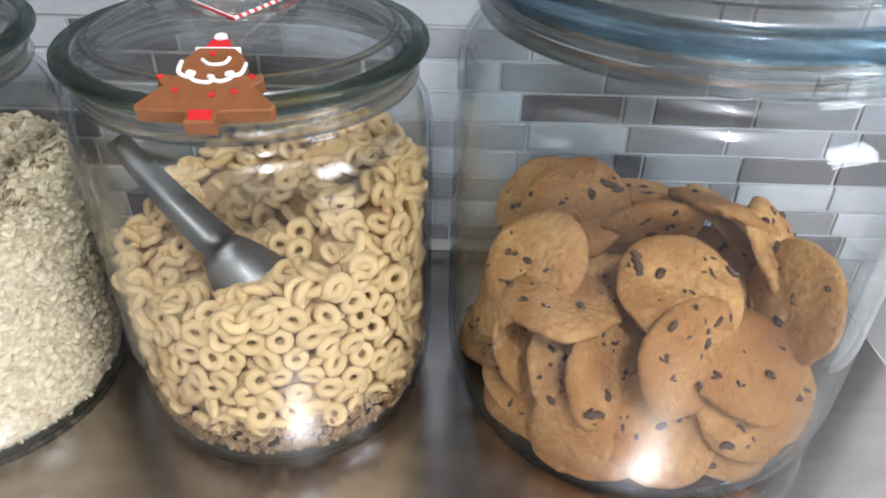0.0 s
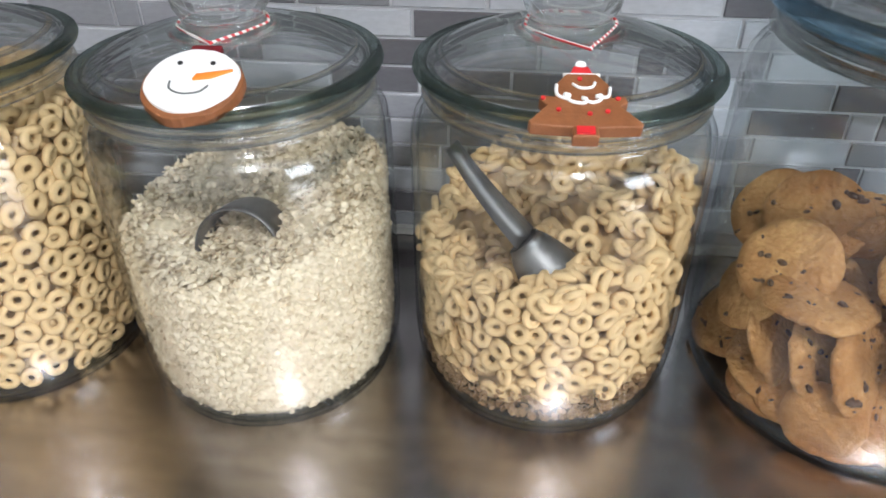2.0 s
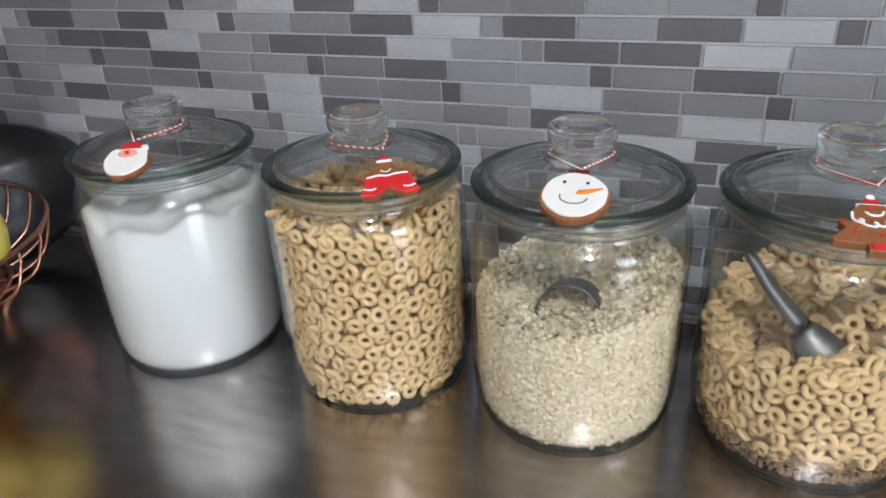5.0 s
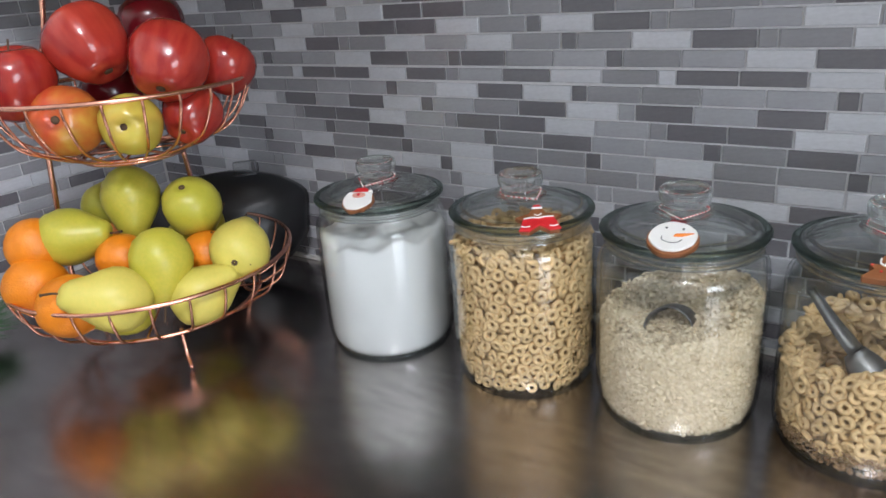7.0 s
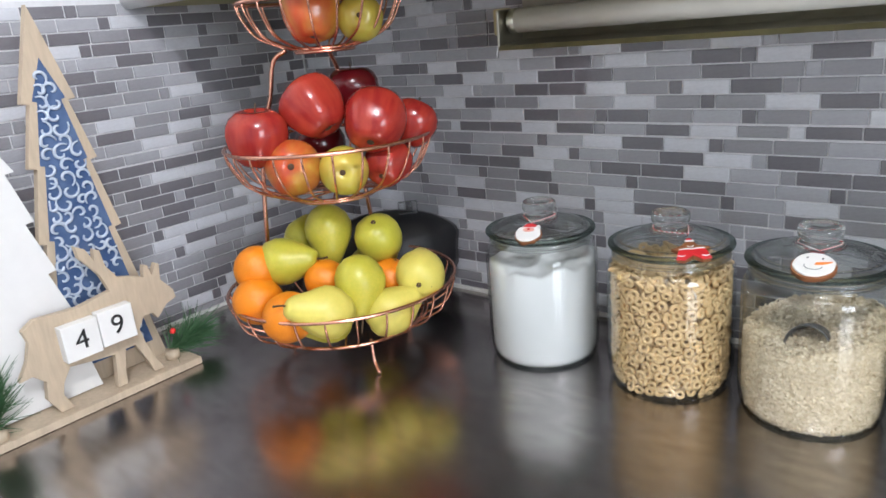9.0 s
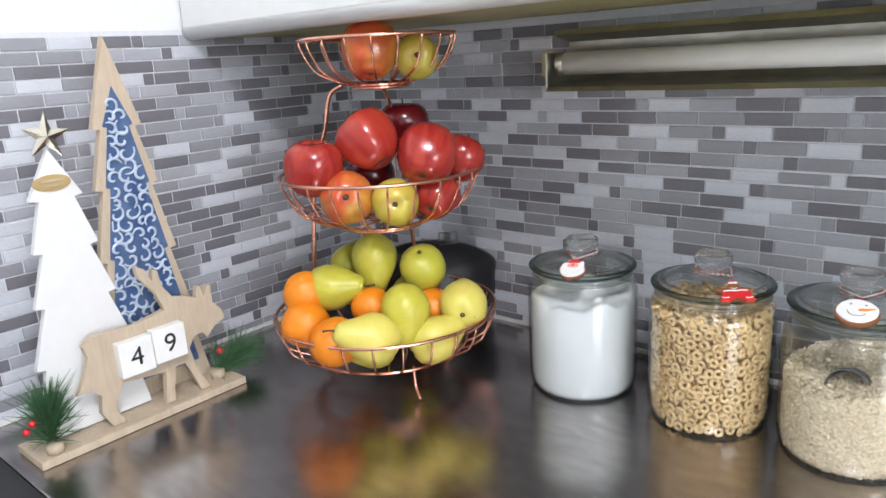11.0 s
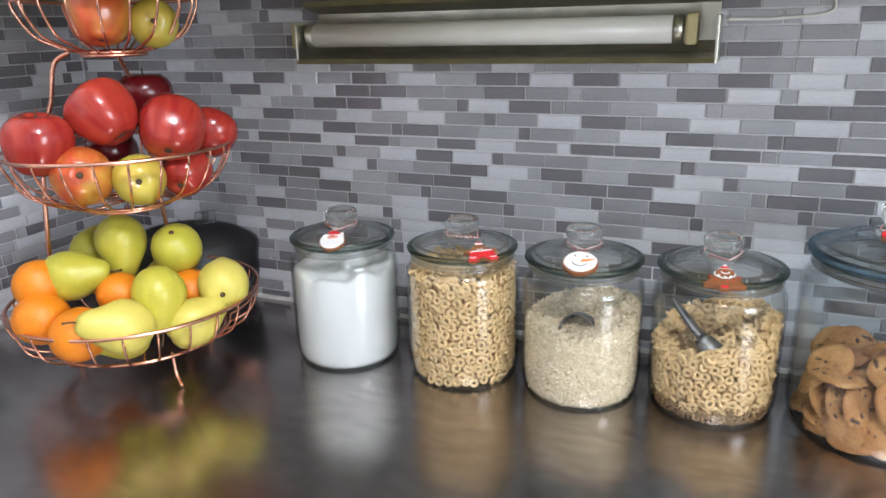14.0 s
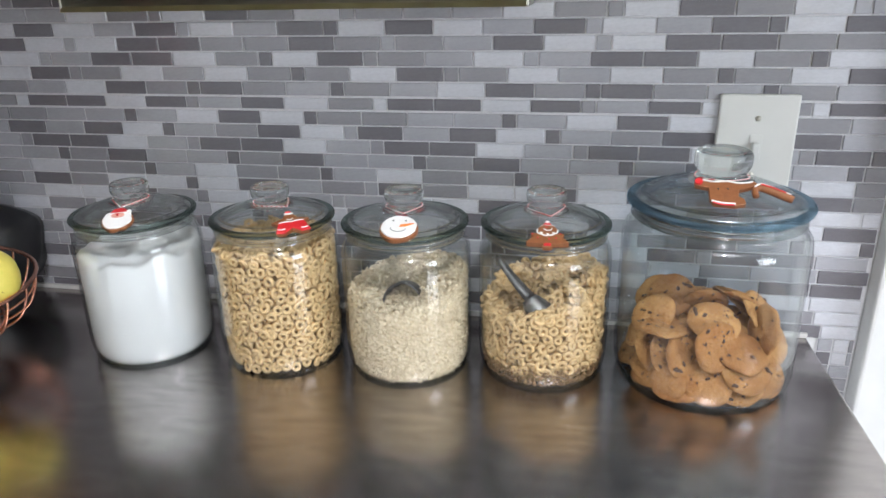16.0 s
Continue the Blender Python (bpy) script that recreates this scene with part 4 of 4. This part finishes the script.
def fruit(kind_, x, y, z, r, toward, seed, skin, label):
    """A fruit whose stem end looks along toward."""
    m = Matrix.Translation((x - 0.007, y + 0.016, z)) @ Vector(toward).normalized().to_track_quat("Z", "Y").to_matrix().to_4x4() @ Matrix.Rotation(seed * 1.7, 4, "Z")
    f = empty(kind_, m, label, kind_, "fruit on the stand")
    n = 28
    if kind_ == "orange":
        prof = [(0, -0.94)] + [(math.cos(a) * 1.0, math.sin(a) * 0.95) for a in (radians(-84 + 12 * i) for i in range(15))] + [(0, 0.93)]
        part("peel", lumpy(lathe([(p * r, q * r) for p, q in prof], n), 0.03, 40, seed), M[skin], f)
        part("navel", lathe([(0, 0.965 * r), (0.05 * r, 0.96 * r), (0.075 * r, 0.93 * r), (0.07 * r, 0.9 * r)], 10), M["stem"], f)
    elif kind_ == "apple":
        prof = [(0, -0.74), (0.10, -0.78), (0.24, -0.86), (0.42, -0.86), (0.62, -0.74), (0.80, -0.50), (0.94, -0.18), (1.0, 0.14), (0.97, 0.44), (0.84, 0.70), (0.62, 0.86), (0.40, 0.90), (0.22, 0.82), (0.09, 0.66), (0, 0.60)]
        V, F = lathe([(p * r, q * r) for p, q in prof], n)
        V = [(px * (1 + 0.035 * math.cos(5 * math.atan2(py, px)) * (1 if pz < 0 else 0.3)), py * (1 + 0.035 * math.cos(5 * math.atan2(py, px)) * (1 if pz < 0 else 0.3)), pz) for px, py, pz in V]
        part("skin", lumpy((V, F), 0.05, 26, seed), M[skin], f)
        part("stem", tube([(0, 0, 0.55 * r), (0.02 * r, 0, 0.85 * r), (0.10 * r, 0.02 * r, 1.1 * r)], 0.0011, 6), M["stem"], f)
        part("calyx", lathe([(0, -0.80 * r), (0.05 * r, -0.83 * r), (0.12 * r, -0.80 * r), (0.1 * r, -0.74 * r)], 8), M["stem"], f)
    else:
        prof = [(0, -0.95), (0.10, -0.99), (0.28, -1.0), (0.55, -0.90), (0.80, -0.66), (0.96, -0.30), (1.0, 0.05), (0.95, 0.36), (0.82, 0.66), (0.66, 0.95), (0.54, 1.18), (0.44, 1.38), (0.30, 1.52), (0.13, 1.56), (0, 1.53)]
        V, F = lathe([(p * r, q * r) for p, q in prof], n)
        V = [(px + 0.10 * r * max(0, pz / r) ** 2, py, pz) for px, py, pz in V]
        part("skin", lumpy((V, F), 0.07, 30, seed), M[skin], f)
        part("stem", tube(smooth_line([(0.22 * r, 0, 1.48 * r), (0.26 * r, 0.02 * r, 1.72 * r), (0.44 * r, 0.08 * r, 2.02 * r)], 4), [0.0013] * 8 + [0.002], 6), M["stem"], f)
        part("calyx", lathe([(0, -0.93 * r), (0.05 * r, -1.0 * r), (0.10 * r, -1.02 * r), (0.12 * r, -0.97 * r)], 8), M["stem"], f)
    return f


RGT, TWD, UPV = Vector((0.75, 0.66, 0)), Vector((0.66, -0.75, 0)), Vector((0, 0, 1))


def facing(a, b, c):
    return a * RGT + b * UPV + c * TWD


for i, (x, y, z, r, d) in enumerate([(0.300, -0.400, 0.150, 0.0335, (-0.2, 0.3, -0.9)), (0.318, -0.420, 0.112, 0.0355, (0.1, 0.9, -0.3)), (0.378, -0.418, 0.098, 0.036, (-0.6, 0.6, -0.5)),
                                    (0.430, -0.268, 0.112, 0.031, (0.3, 0.9, 0)), (0.378, -0.345, 0.128, 0.030, (0, 0.9, -0.4)), (0.275, -0.283, 0.125, 0.033, (0, 1, 0))]):
    fruit("orange", x, y, z, r, facing(*d), i, "orange", "bright orange fruit lying in the wire basket")
for i, (x, y, z, r, d, skin) in enumerate([
        (0.338, -0.293, 0.184, 0.0345, (-0.05, -0.75, 0.65), "pear"), (0.401, -0.255, 0.166, 0.0355, (0.1, -0.8, -0.5), "pear"), (0.322, -0.372, 0.155, 0.0340, (1, -0.05, 0.15), "pear"),
        (0.436, -0.334, 0.132, 0.0345, (0.1, -0.85, 0.5), "pear"), (0.428, -0.392, 0.105, 0.0355, (-0.85, 0.45, 0.2), "pear_yellow"), (0.480, -0.258, 0.123, 0.0345, (0.1, 0.1, -1), "pear_yellow"),
        (0.470, -0.318, 0.086, 0.0330, (0.55, 0.25, -0.2), "pear_yellow"), (0.276, -0.297, 0.166, 0.026, (0.2, 0.5, -0.5), "pear"), (0.405, -0.370, 0.078, 0.030, (-0.9, 0.1, 0.1), "pear"), (0.345, -0.225, 0.105, 0.034, (0.5, 0.3, 0.1), "pear")]):
    fruit("pear", x, y, z, r, facing(*d), i + 3, skin, "speckled green pear lying in the wire basket" if skin == "pear" else "pale yellow pear lying in the wire basket")
for i, (x, y, z, r, d, skin) in enumerate([
        (0.331, -0.386, 0.333, 0.0415, (0.05, 1, 0.05), "apple"), (0.378, -0.323, 0.364, 0.0430, (-0.5, 0.75, -0.4), "apple"), (0.445, -0.280, 0.341, 0.0430, (0.2, 0.7, -0.7), "apple"),
        (0.357, -0.228, 0.374, 0.0380, (0, 1, 0), "apple_dark"), (0.446, -0.206, 0.326, 0.0350, (0.4, 0.8, -0.2), "apple"), (0.372, -0.368, 0.293, 0.0380, (-0.1, -0.2, -1), "apple_mix"),
        (0.426, -0.328, 0.283, 0.0330, (-0.05, -0.1, -1), "apple_green"), (0.440, -0.260, 0.281, 0.0340, (0.3, 0.5, -0.8), "apple"), (0.330, -0.280, 0.300, 0.037, (0, 1, 0), "apple_dark")]):
    names = {"apple": "shiny red apple in the wire basket", "apple_dark": "dark red apple in the wire basket", "apple_mix": "red and yellow streaked apple in the wire basket", "apple_green": "green and yellow apple in the wire basket"}
    fruit("apple", x, y, z, r, facing(*d), i + 15, skin, names[skin])
fruit("apple", 0.372, -0.300, 0.484, 0.0400, facing(0, 0.9, -0.4), 31, "apple_mix", "large orange red apple in the smallest wire basket")
fruit("apple", 0.423, -0.263, 0.474, 0.031, facing(-0.05, -0.1, -1), 32, "apple_green", "green and yellow apple in the wire basket")
fruit("apple", 0.332, -0.253, 0.476, 0.032, facing(-0.2, 0.9, 0), 33, "apple", "shiny red apple in the wire basket")

# black pouch in the corner behind the stand
V, F = lathe([(0, -0.035), (0.05, -0.032), (0.088, -0.018), (0.100, 0.0), (0.092, 0.018), (0.055, 0.034), (0, 0.038)], 48)
V = [(x * 1.22, y * (0.66 if y > 0 else 1.0), z) for x, y, z in V]
V = [(x * (1.0 + 0.10 * noise.noise(Vector((x * 20, y * 20, 2)))), y, z * (1 + 0.35 * noise.noise(Vector((x * 22, y * 22, 5))))) for x, y, z in V]
bag = empty("black_pouch", pose(0.278, -0.098, 0.0955) @ pose(0, 0, 0, 0, 0, 45) @ pose(0, 0, 0, 68, 0, 0), "crumpled black plastic pouch leaning in the corner", "pouch")
part("pouch", (V, F), M["bag"], bag)
part("clip", box(0.018, 0.050, 0.030, 0.052, 0.072, 0.040, 0.003), M["thick"], bag, "clear plastic clip", smooth=False)

# ---- carved winter scene along the other wall ----
def upright(x, y, z=0.0):
    """A pose that sets a slab upright, its face towards the room and its x axis along the wall."""
    return pose(x, y, z, 0, 0, 90)


dec = empty("winter_scene", pose(-0.009, 0.015, 0.0005), "plywood moose with day counter before two wooden trees", "decoration")
part("base_board", box(0.118, -0.752, 0.0, 0.197, -0.452, 0.011, 0.001), M["wood"], dec, "pale wooden base board", smooth=False)


def tiers(steps, apex, notch):
    """A stepped fir outline, symmetrical about 0: (half width, height) of each step."""
    right = []
    for i, (half, z) in enumerate(steps):
        right.append((half, z))
        if i < len(steps) - 1:
            right.append((half - notch, z - 0.002))
    return [(0.0, apex)] + right + [(-x, z) for x, z in reversed(right)]


wt = part("white_tree", slab(tiers([(0.033, 0.316), (0.041, 0.250), (0.052, 0.180), (0.066, 0.100), (0.074, 0.002)], 0.378, 0.011), 0.010, 0.0006), M["white_wood"], dec, "white painted stepped tree", smooth=False, at=upright(0.152, -0.655, 0.011))
part("maker_label", slab([(0.0235 * math.cos(t), 0.0105 * math.sin(t)) for t in (2 * math.pi * i / 32 for i in range(32))], 0.0015), M["gold"], wt, "oval gold label", smooth=False, at=pose(-0.003, -0.0015, 0.336))
for k, w in enumerate((0.030, 0.022)):
    part("label_bar", box(-w / 2, -0.0004, -0.001, w / 2, 0.0, 0.001), M["wood"], wt, smooth=False, at=pose(-0.003, -0.0016, 0.339 - 0.006 * k))
sv, sf = [(0, -0.006, 0)], []
for i in range(10):
    a = math.pi / 2 + math.pi * i / 5
    rr = 0.031 if i % 2 == 0 else 0.0115
    sv.append((rr * math.cos(a), 0, rr * math.sin(a)))
sv.append((0, 0.006, 0))
for i in range(10):
    j = (i + 1) % 10
    sf += [(0, 1 + i, 1 + j), (11, 1 + j, 1 + i)]
part("star", (sv, sf), M["silver"], wt, "folded champagne metal star", smooth=False, at=pose(0.0, -0.003, 0.394, 0, 6, 0))

bt = part("framed_tree", slab(tiers([(0.0345, 0.394), (0.045, 0.312), (0.057, 0.213), (0.070, 0.109), (0.082, 0.0)], 0.513, 0.010), 0.012, 0.0006), M["wood"], dec, "tall stepped plywood tree", smooth=False, at=upright(0.131, -0.552, 0.011))
inner = tiers([(0.021, 0.396), (0.031, 0.314), (0.043, 0.215), (0.055, 0.111), (0.064, 0.028)], 0.448, 0.006)
part("panel", slab(inner, 0.0012), M["bluepaint"], bt, "dark blue painted panel", smooth=False, at=pose(0, -0.0012, 0))
g = np.random.default_rng(5)
curls = []


def room_at(z):
    return 0.012 + 0.050 * max(0.0, min(1.0, (0.448 - z) / 0.42)) - 0.004


z = 0.045
while z < 0.425:
    half = room_at(z)
    x = -half + 0.003
    while x < half:
        size = g.uniform(0.0085, 0.0145)
        spin, hand = g.uniform(0, 6.28), (1 if g.uniform() < 0.5 else -1)
        pts = []
        for i in range(16):
            q = i / 15
            a = spin + hand * 5.2 * q
            rr = size * (1.0 - 0.82 * q)
            px, pz = x + rr * math.cos(a), z + rr * math.sin(a)
            if abs(px) < room_at(pz) + 0.004:
                pts.append((px, -0.0032, pz))
        if len(pts) > 6:
            curls.append(tube(pts, [0.0011 + 0.0012 * math.sin(math.pi * i / (len(pts) - 1)) for i in range(len(pts))], 5))
        x += size * 1.6
    z += 0.0165
part("scrollwork", join(*curls), M["scroll"], bt, "pale blue carved scrolls")

MZ = 0.0
moose_line = [(-0.656, 0.145), (-0.60, 0.142), (-0.555, 0.150), (-0.563, 0.175), (-0.584, 0.205), (-0.586, 0.222), (-0.574, 0.215), (-0.566, 0.196), (-0.563, 0.212), (-0.556, 0.208), (-0.553, 0.185), (-0.540, 0.165), (-0.522, 0.160), (-0.505, 0.153), (-0.502, 0.170),
              (-0.496, 0.168), (-0.493, 0.152), (-0.484, 0.168), (-0.479, 0.165), (-0.482, 0.142), (-0.466, 0.122), (-0.464, 0.109), (-0.480, 0.104), (-0.497, 0.088), (-0.503, 0.098), (-0.517, 0.098), (-0.527, 0.082), (-0.522, 0.058), (-0.512, 0.030),
              (-0.503, 0.012), (-0.518, 0.012), (-0.528, 0.040), (-0.538, 0.062), (-0.552, 0.062), (-0.558, 0.035), (-0.560, 0.012), (-0.574, 0.012), (-0.571, 0.035), (-0.568, 0.060), (-0.60, 0.064), (-0.628, 0.068)]
moose_back = [(-0.640, 0.050), (-0.644, 0.034), (-0.634, 0.012), (-0.652, 0.012), (-0.664, 0.036), (-0.660, 0.060), (-0.674, 0.074), (-0.690, 0.072), (-0.676, 0.094), (-0.668, 0.118), (-0.672, 0.135)]
mo = part("moose", slab([(a + 0.58, b - 0.0105) for a, b in moose_line + moose_back], 0.010, 0.0005), M["wood"], dec, "flat plywood moose", smooth=False, at=upright(0.182, -0.58, 0.0105))
for k, (c, yy) in enumerate((("4", -0.611), ("9", -0.562))):
    blk = part("number_block", box(-0.0238, -0.016, -0.0245, 0.0238, 0.0, 0.0245, 0.0012), M["icing"], mo, "white number block", smooth=False, at=pose(yy + 0.58, -0.0002, 0.0925 + 0.003 * k, 0, 0, 0))
    cu = bpy.data.curves.new("digit", "FONT")
    cu.body, cu.size, cu.extrude, cu.align_x, cu.align_y = c, 0.038, 0.0003, "CENTER", "CENTER"
    tmp = bpy.data.objects.new("digit_curve", cu)
    scene.collection.objects.link(tmp)
    me = bpy.data.meshes.new_from_object(tmp.evaluated_get(bpy.context.evaluated_depsgraph_get()))
    bpy.data.objects.remove(tmp)
    me.materials.clear()
    me.materials.append(M["black"])
    put("digit", me, blk, at=pose(0, -0.0163, 0, 90, 0, 0))


def sprig(x, y, z, lean, n, size, seed, berries):
    """A tuft of pine needles with berries on a slice of wood."""
    s = empty("pine_sprig", pose(x - 0.009, y + 0.015, z), "artificial green pine sprig with red berries on the board", "sprig", "pine sprigs")
    part("wood_slice", lathe([(0, 0.0), (0.0105, 0.0), (0.011, 0.006), (0.0105, 0.012), (0, 0.0125)], 18), M["wood"], s, at=pose(0.012, 0, 0))
    h = np.random.default_rng(seed)
    out = []
    for _ in range(n):
        d = Vector((lean[0] + h.normal() * 0.55, lean[1] + h.normal() * 0.55, lean[2] + h.normal() * 0.4)).normalized()
        start = Vector((lean[0], lean[1], lean[2])).normalized() * h.uniform(0, size * 0.55) + Vector((0, 0, 0.008))
        L = size * h.uniform(0.35, 0.75)
        mid = start + d * L * 0.5 + Vector((0, 0, h.uniform(-0.003, 0.003)))
        end = start + d * L
        if end.z < 0.001:
            end.z = 0.001
        if mid.z < 0.001:
            mid.z = 0.001
        out.append(tube([start, mid, end], [0.0006, 0.0006, 0.0002], 4))
    part("needles", join(*out), M["needles"], s, smooth=False)
    for b in berries:
        part("berry", lathe([(0, -0.0045)] + [(0.0046 * math.cos(a), 0.0046 * math.sin(a)) for a in (radians(-70 + 20 * i) for i in range(8))] + [(0, 0.0045)], 12), M["berry"], s, at=pose(*b))
    return s


sprig(0.150, -0.478, 0.0118, (0.20, 0.95, 0.30), 420, 0.085, 3, [(0.024, 0.002, 0.046)])
sprig(0.170, -0.728, 0.0118, (0.10, 0.05, 1.0), 420, 0.085, 9, [(0.020, -0.022, 0.052), (0.018, -0.030, 0.043)])

# wire behind the strip light's holder and a cord along the wall
tagged(part("power_cord", tube(smooth_line([(1.20, -0.004, 0.508), (1.21, -0.006, 0.47), (1.16, -0.008, 0.462), (1.095, -0.018, 0.462)], 8), 0.0022, 8), M["plate"]), "short ivory power cord of the strip light", "cord")


# ---- mosaic splashback: the pieces last ----
PITCH, LONG, SMALL, JOINT = 0.0190, 0.0615, 0.0186, 0.0022
Z0 = 0.198                          # middle of the row that the pattern counts from


def tile_mesh(name, w, h, m):
    d, e = 0.0018, 0.0006
    V = [(-w / 2, 0, -h / 2), (w / 2, 0, -h / 2), (w / 2, 0, h / 2), (-w / 2, 0, h / 2), (-w / 2, -d + e, -h / 2), (w / 2, -d + e, -h / 2), (w / 2, -d + e, h / 2), (-w / 2, -d + e, h / 2),
         (-w / 2 + e, -d, -h / 2 + e), (w / 2 - e, -d, -h / 2 + e), (w / 2 - e, -d, h / 2 - e), (-w / 2 + e, -d, h / 2 - e)]
    F = [(0, 1, 5, 4), (1, 2, 6, 5), (2, 3, 7, 6), (3, 0, 4, 7), (4, 5, 9, 8), (5, 6, 10, 9), (6, 7, 11, 10), (7, 4, 8, 11), (8, 9, 10, 11)]
    return mesh_data(name, V, F, m, smooth=False)


# row above the counted one: where a small piece begins, then one sheet's pieces; small letters are small pieces
ROWS_SEEN = {0: (0.806, "dLWMM"), 1: (0.936, "dMDLL"), 2: (0.879, "mDDWL"), 3: (0.844, "lDLDWdLMDW"), 4: (0.789, "dMMLLdLWDW"), 5: (0.886, "wDDWDmLDWM"), 6: (0.829, "dMLWDMdDML"),
             7: (0.777, "dMWDmMWLWM"), 8: (0.876, "mMLWlLDDWMdWD"), 9: (0.900, "lMLDWlWDDMMDM"), 10: (0.826, "dWDWLDlWLD"), 11: (0.850, "lLLLWMmWDMW"), -1: (0.868, "lDMWWdWDLM"), -2: (0.820, "lLWWDLmWWL"), -3: (0.902, "mWDLWdLWM")}
shared = {}


def wall_tiles(name, label, at, x0, x1, z_top, seed, near, known):
    """Rows of tiles on a wall; those in the stretch near are parts of their own, the others one joined part."""
    h = random.Random(seed)
    field = tagged(part(name, box(x0, 0.0, 0.0, x1, 0.0012, z_top), M["grout"], smooth=False, at=at), label, kind="structure")
    rest, count = {k: [] for k in "DMLW"}, 0
    k = math.floor((0.0065 - Z0) / PITCH) + 1
    while True:
        zc = Z0 + k * PITCH
        if zc + PITCH / 2 > z_top + 0.004:
            break
        hgt = PITCH - JOINT
        if k == 5:
            hgt *= 0.86
        if known and k in ROWS_SEEN:
            start, seq = ROWS_SEEN[k]
        else:
            start, seq = x0 + h.uniform(0, 0.25), h.choice("dml") + "".join(h.choice("DDMMLLWW") for _ in range(4)) + h.choice("dml") + "".join(h.choice("DDMMLLWW") for _ in range(4))
        width = lambda c: LONG if c.isupper() else SMALL
        total = sum(width(c) for c in seq)
        x = start - total * math.ceil((start - x0) / total)
        i = 0
        while x < x1:
            c = seq[i % len(seq)]
            w = width(c)
            a, b = max(x, x0), min(x + w, x1)
            if b - a > 0.006:
                key = c.upper()
                ww = b - a - JOINT
                cx = (a + b) / 2
                whole = abs(b - a - w) < 1e-6
                if near and near[0] < cx < near[1] and near[2] < zc < near[3] and count < 300:
                    tag = (key, round(ww, 4), round(hgt, 4))
                    if tag not in shared:
                        shared[tag] = tile_mesh("tile", ww, hgt, M[key])
                    put("tile", shared[tag], field, at=pose(cx, -0.0002, zc))
                    count += 1
                else:
                    rest[key].append((cx, zc, ww, hgt))
            x += w
            i += 1
        k += 1
    for key, l in rest.items():
        if l:
            V, F = [], []
            for cx, zc, w, hh in l:
                d, e, o = 0.0018 + 0.0003 * h.random(), 0.0006, len(V)
                V += [(cx + sx * w / 2, -0.0002, zc + sz * hh / 2) for sx, sz in ((-1, -1), (1, -1), (1, 1), (-1, 1))]
                V += [(cx + sx * w / 2, -d + e, zc + sz * hh / 2) for sx, sz in ((-1, -1), (1, -1), (1, 1), (-1, 1))]
                V += [(cx + sx * (w / 2 - e), -d, zc + sz * (hh / 2 - e)) for sx, sz in ((-1, -1), (1, -1), (1, 1), (-1, 1))]
                F += [tuple(o + q for q in f) for f in ((0, 1, 5, 4), (1, 2, 6, 5), (2, 3, 7, 6), (3, 0, 4, 7), (4, 5, 9, 8), (5, 6, 10, 9), (6, 7, 11, 10), (7, 4, 8, 11), (8, 9, 10, 11))]
            tagged(part("tiles", (V, F), M[key], field, smooth=False), kind="stuff")
    return field


wall_tiles("splashback_back", "grey and white glossy mosaic tiles with pale grout", pose(0, -0.0022, 0), 0.0055, 1.512, CZ - 0.001, 3, (0.62, 1.32, 0.14, 0.43), True)
wall_tiles("splashback_left", "grey and white glossy mosaic tiles with pale grout", pose(0.0022, 0, 0, 0, 0, 90), -1.2, -0.0055, 0.537, 8, (-0.64, -0.02, 0.0, 0.45), False)
low = box(CX + 0.014, -0.0022, -0.45, 1.512, -0.0010, -0.001)
wt_ = part("splashback_end", low, M["grout"], smooth=False)
tagged(wt_, "grey mosaic tiles running down past the worktop", kind="structure")
z = -0.0105
h = random.Random(4)
while z > -0.44:
    x = CX + 0.015
    while x < 1.511:
        w = min(h.choice((0.0186, 0.0615, 0.04)), 1.511 - x)
        if w > 0.006:
            put("tile", tile_mesh("tile", w - JOINT, PITCH - JOINT, M[h.choice("DMLW")]), wt_, at=pose(x + w / 2, -0.0024, z))
        x += w
    z -= PITCH
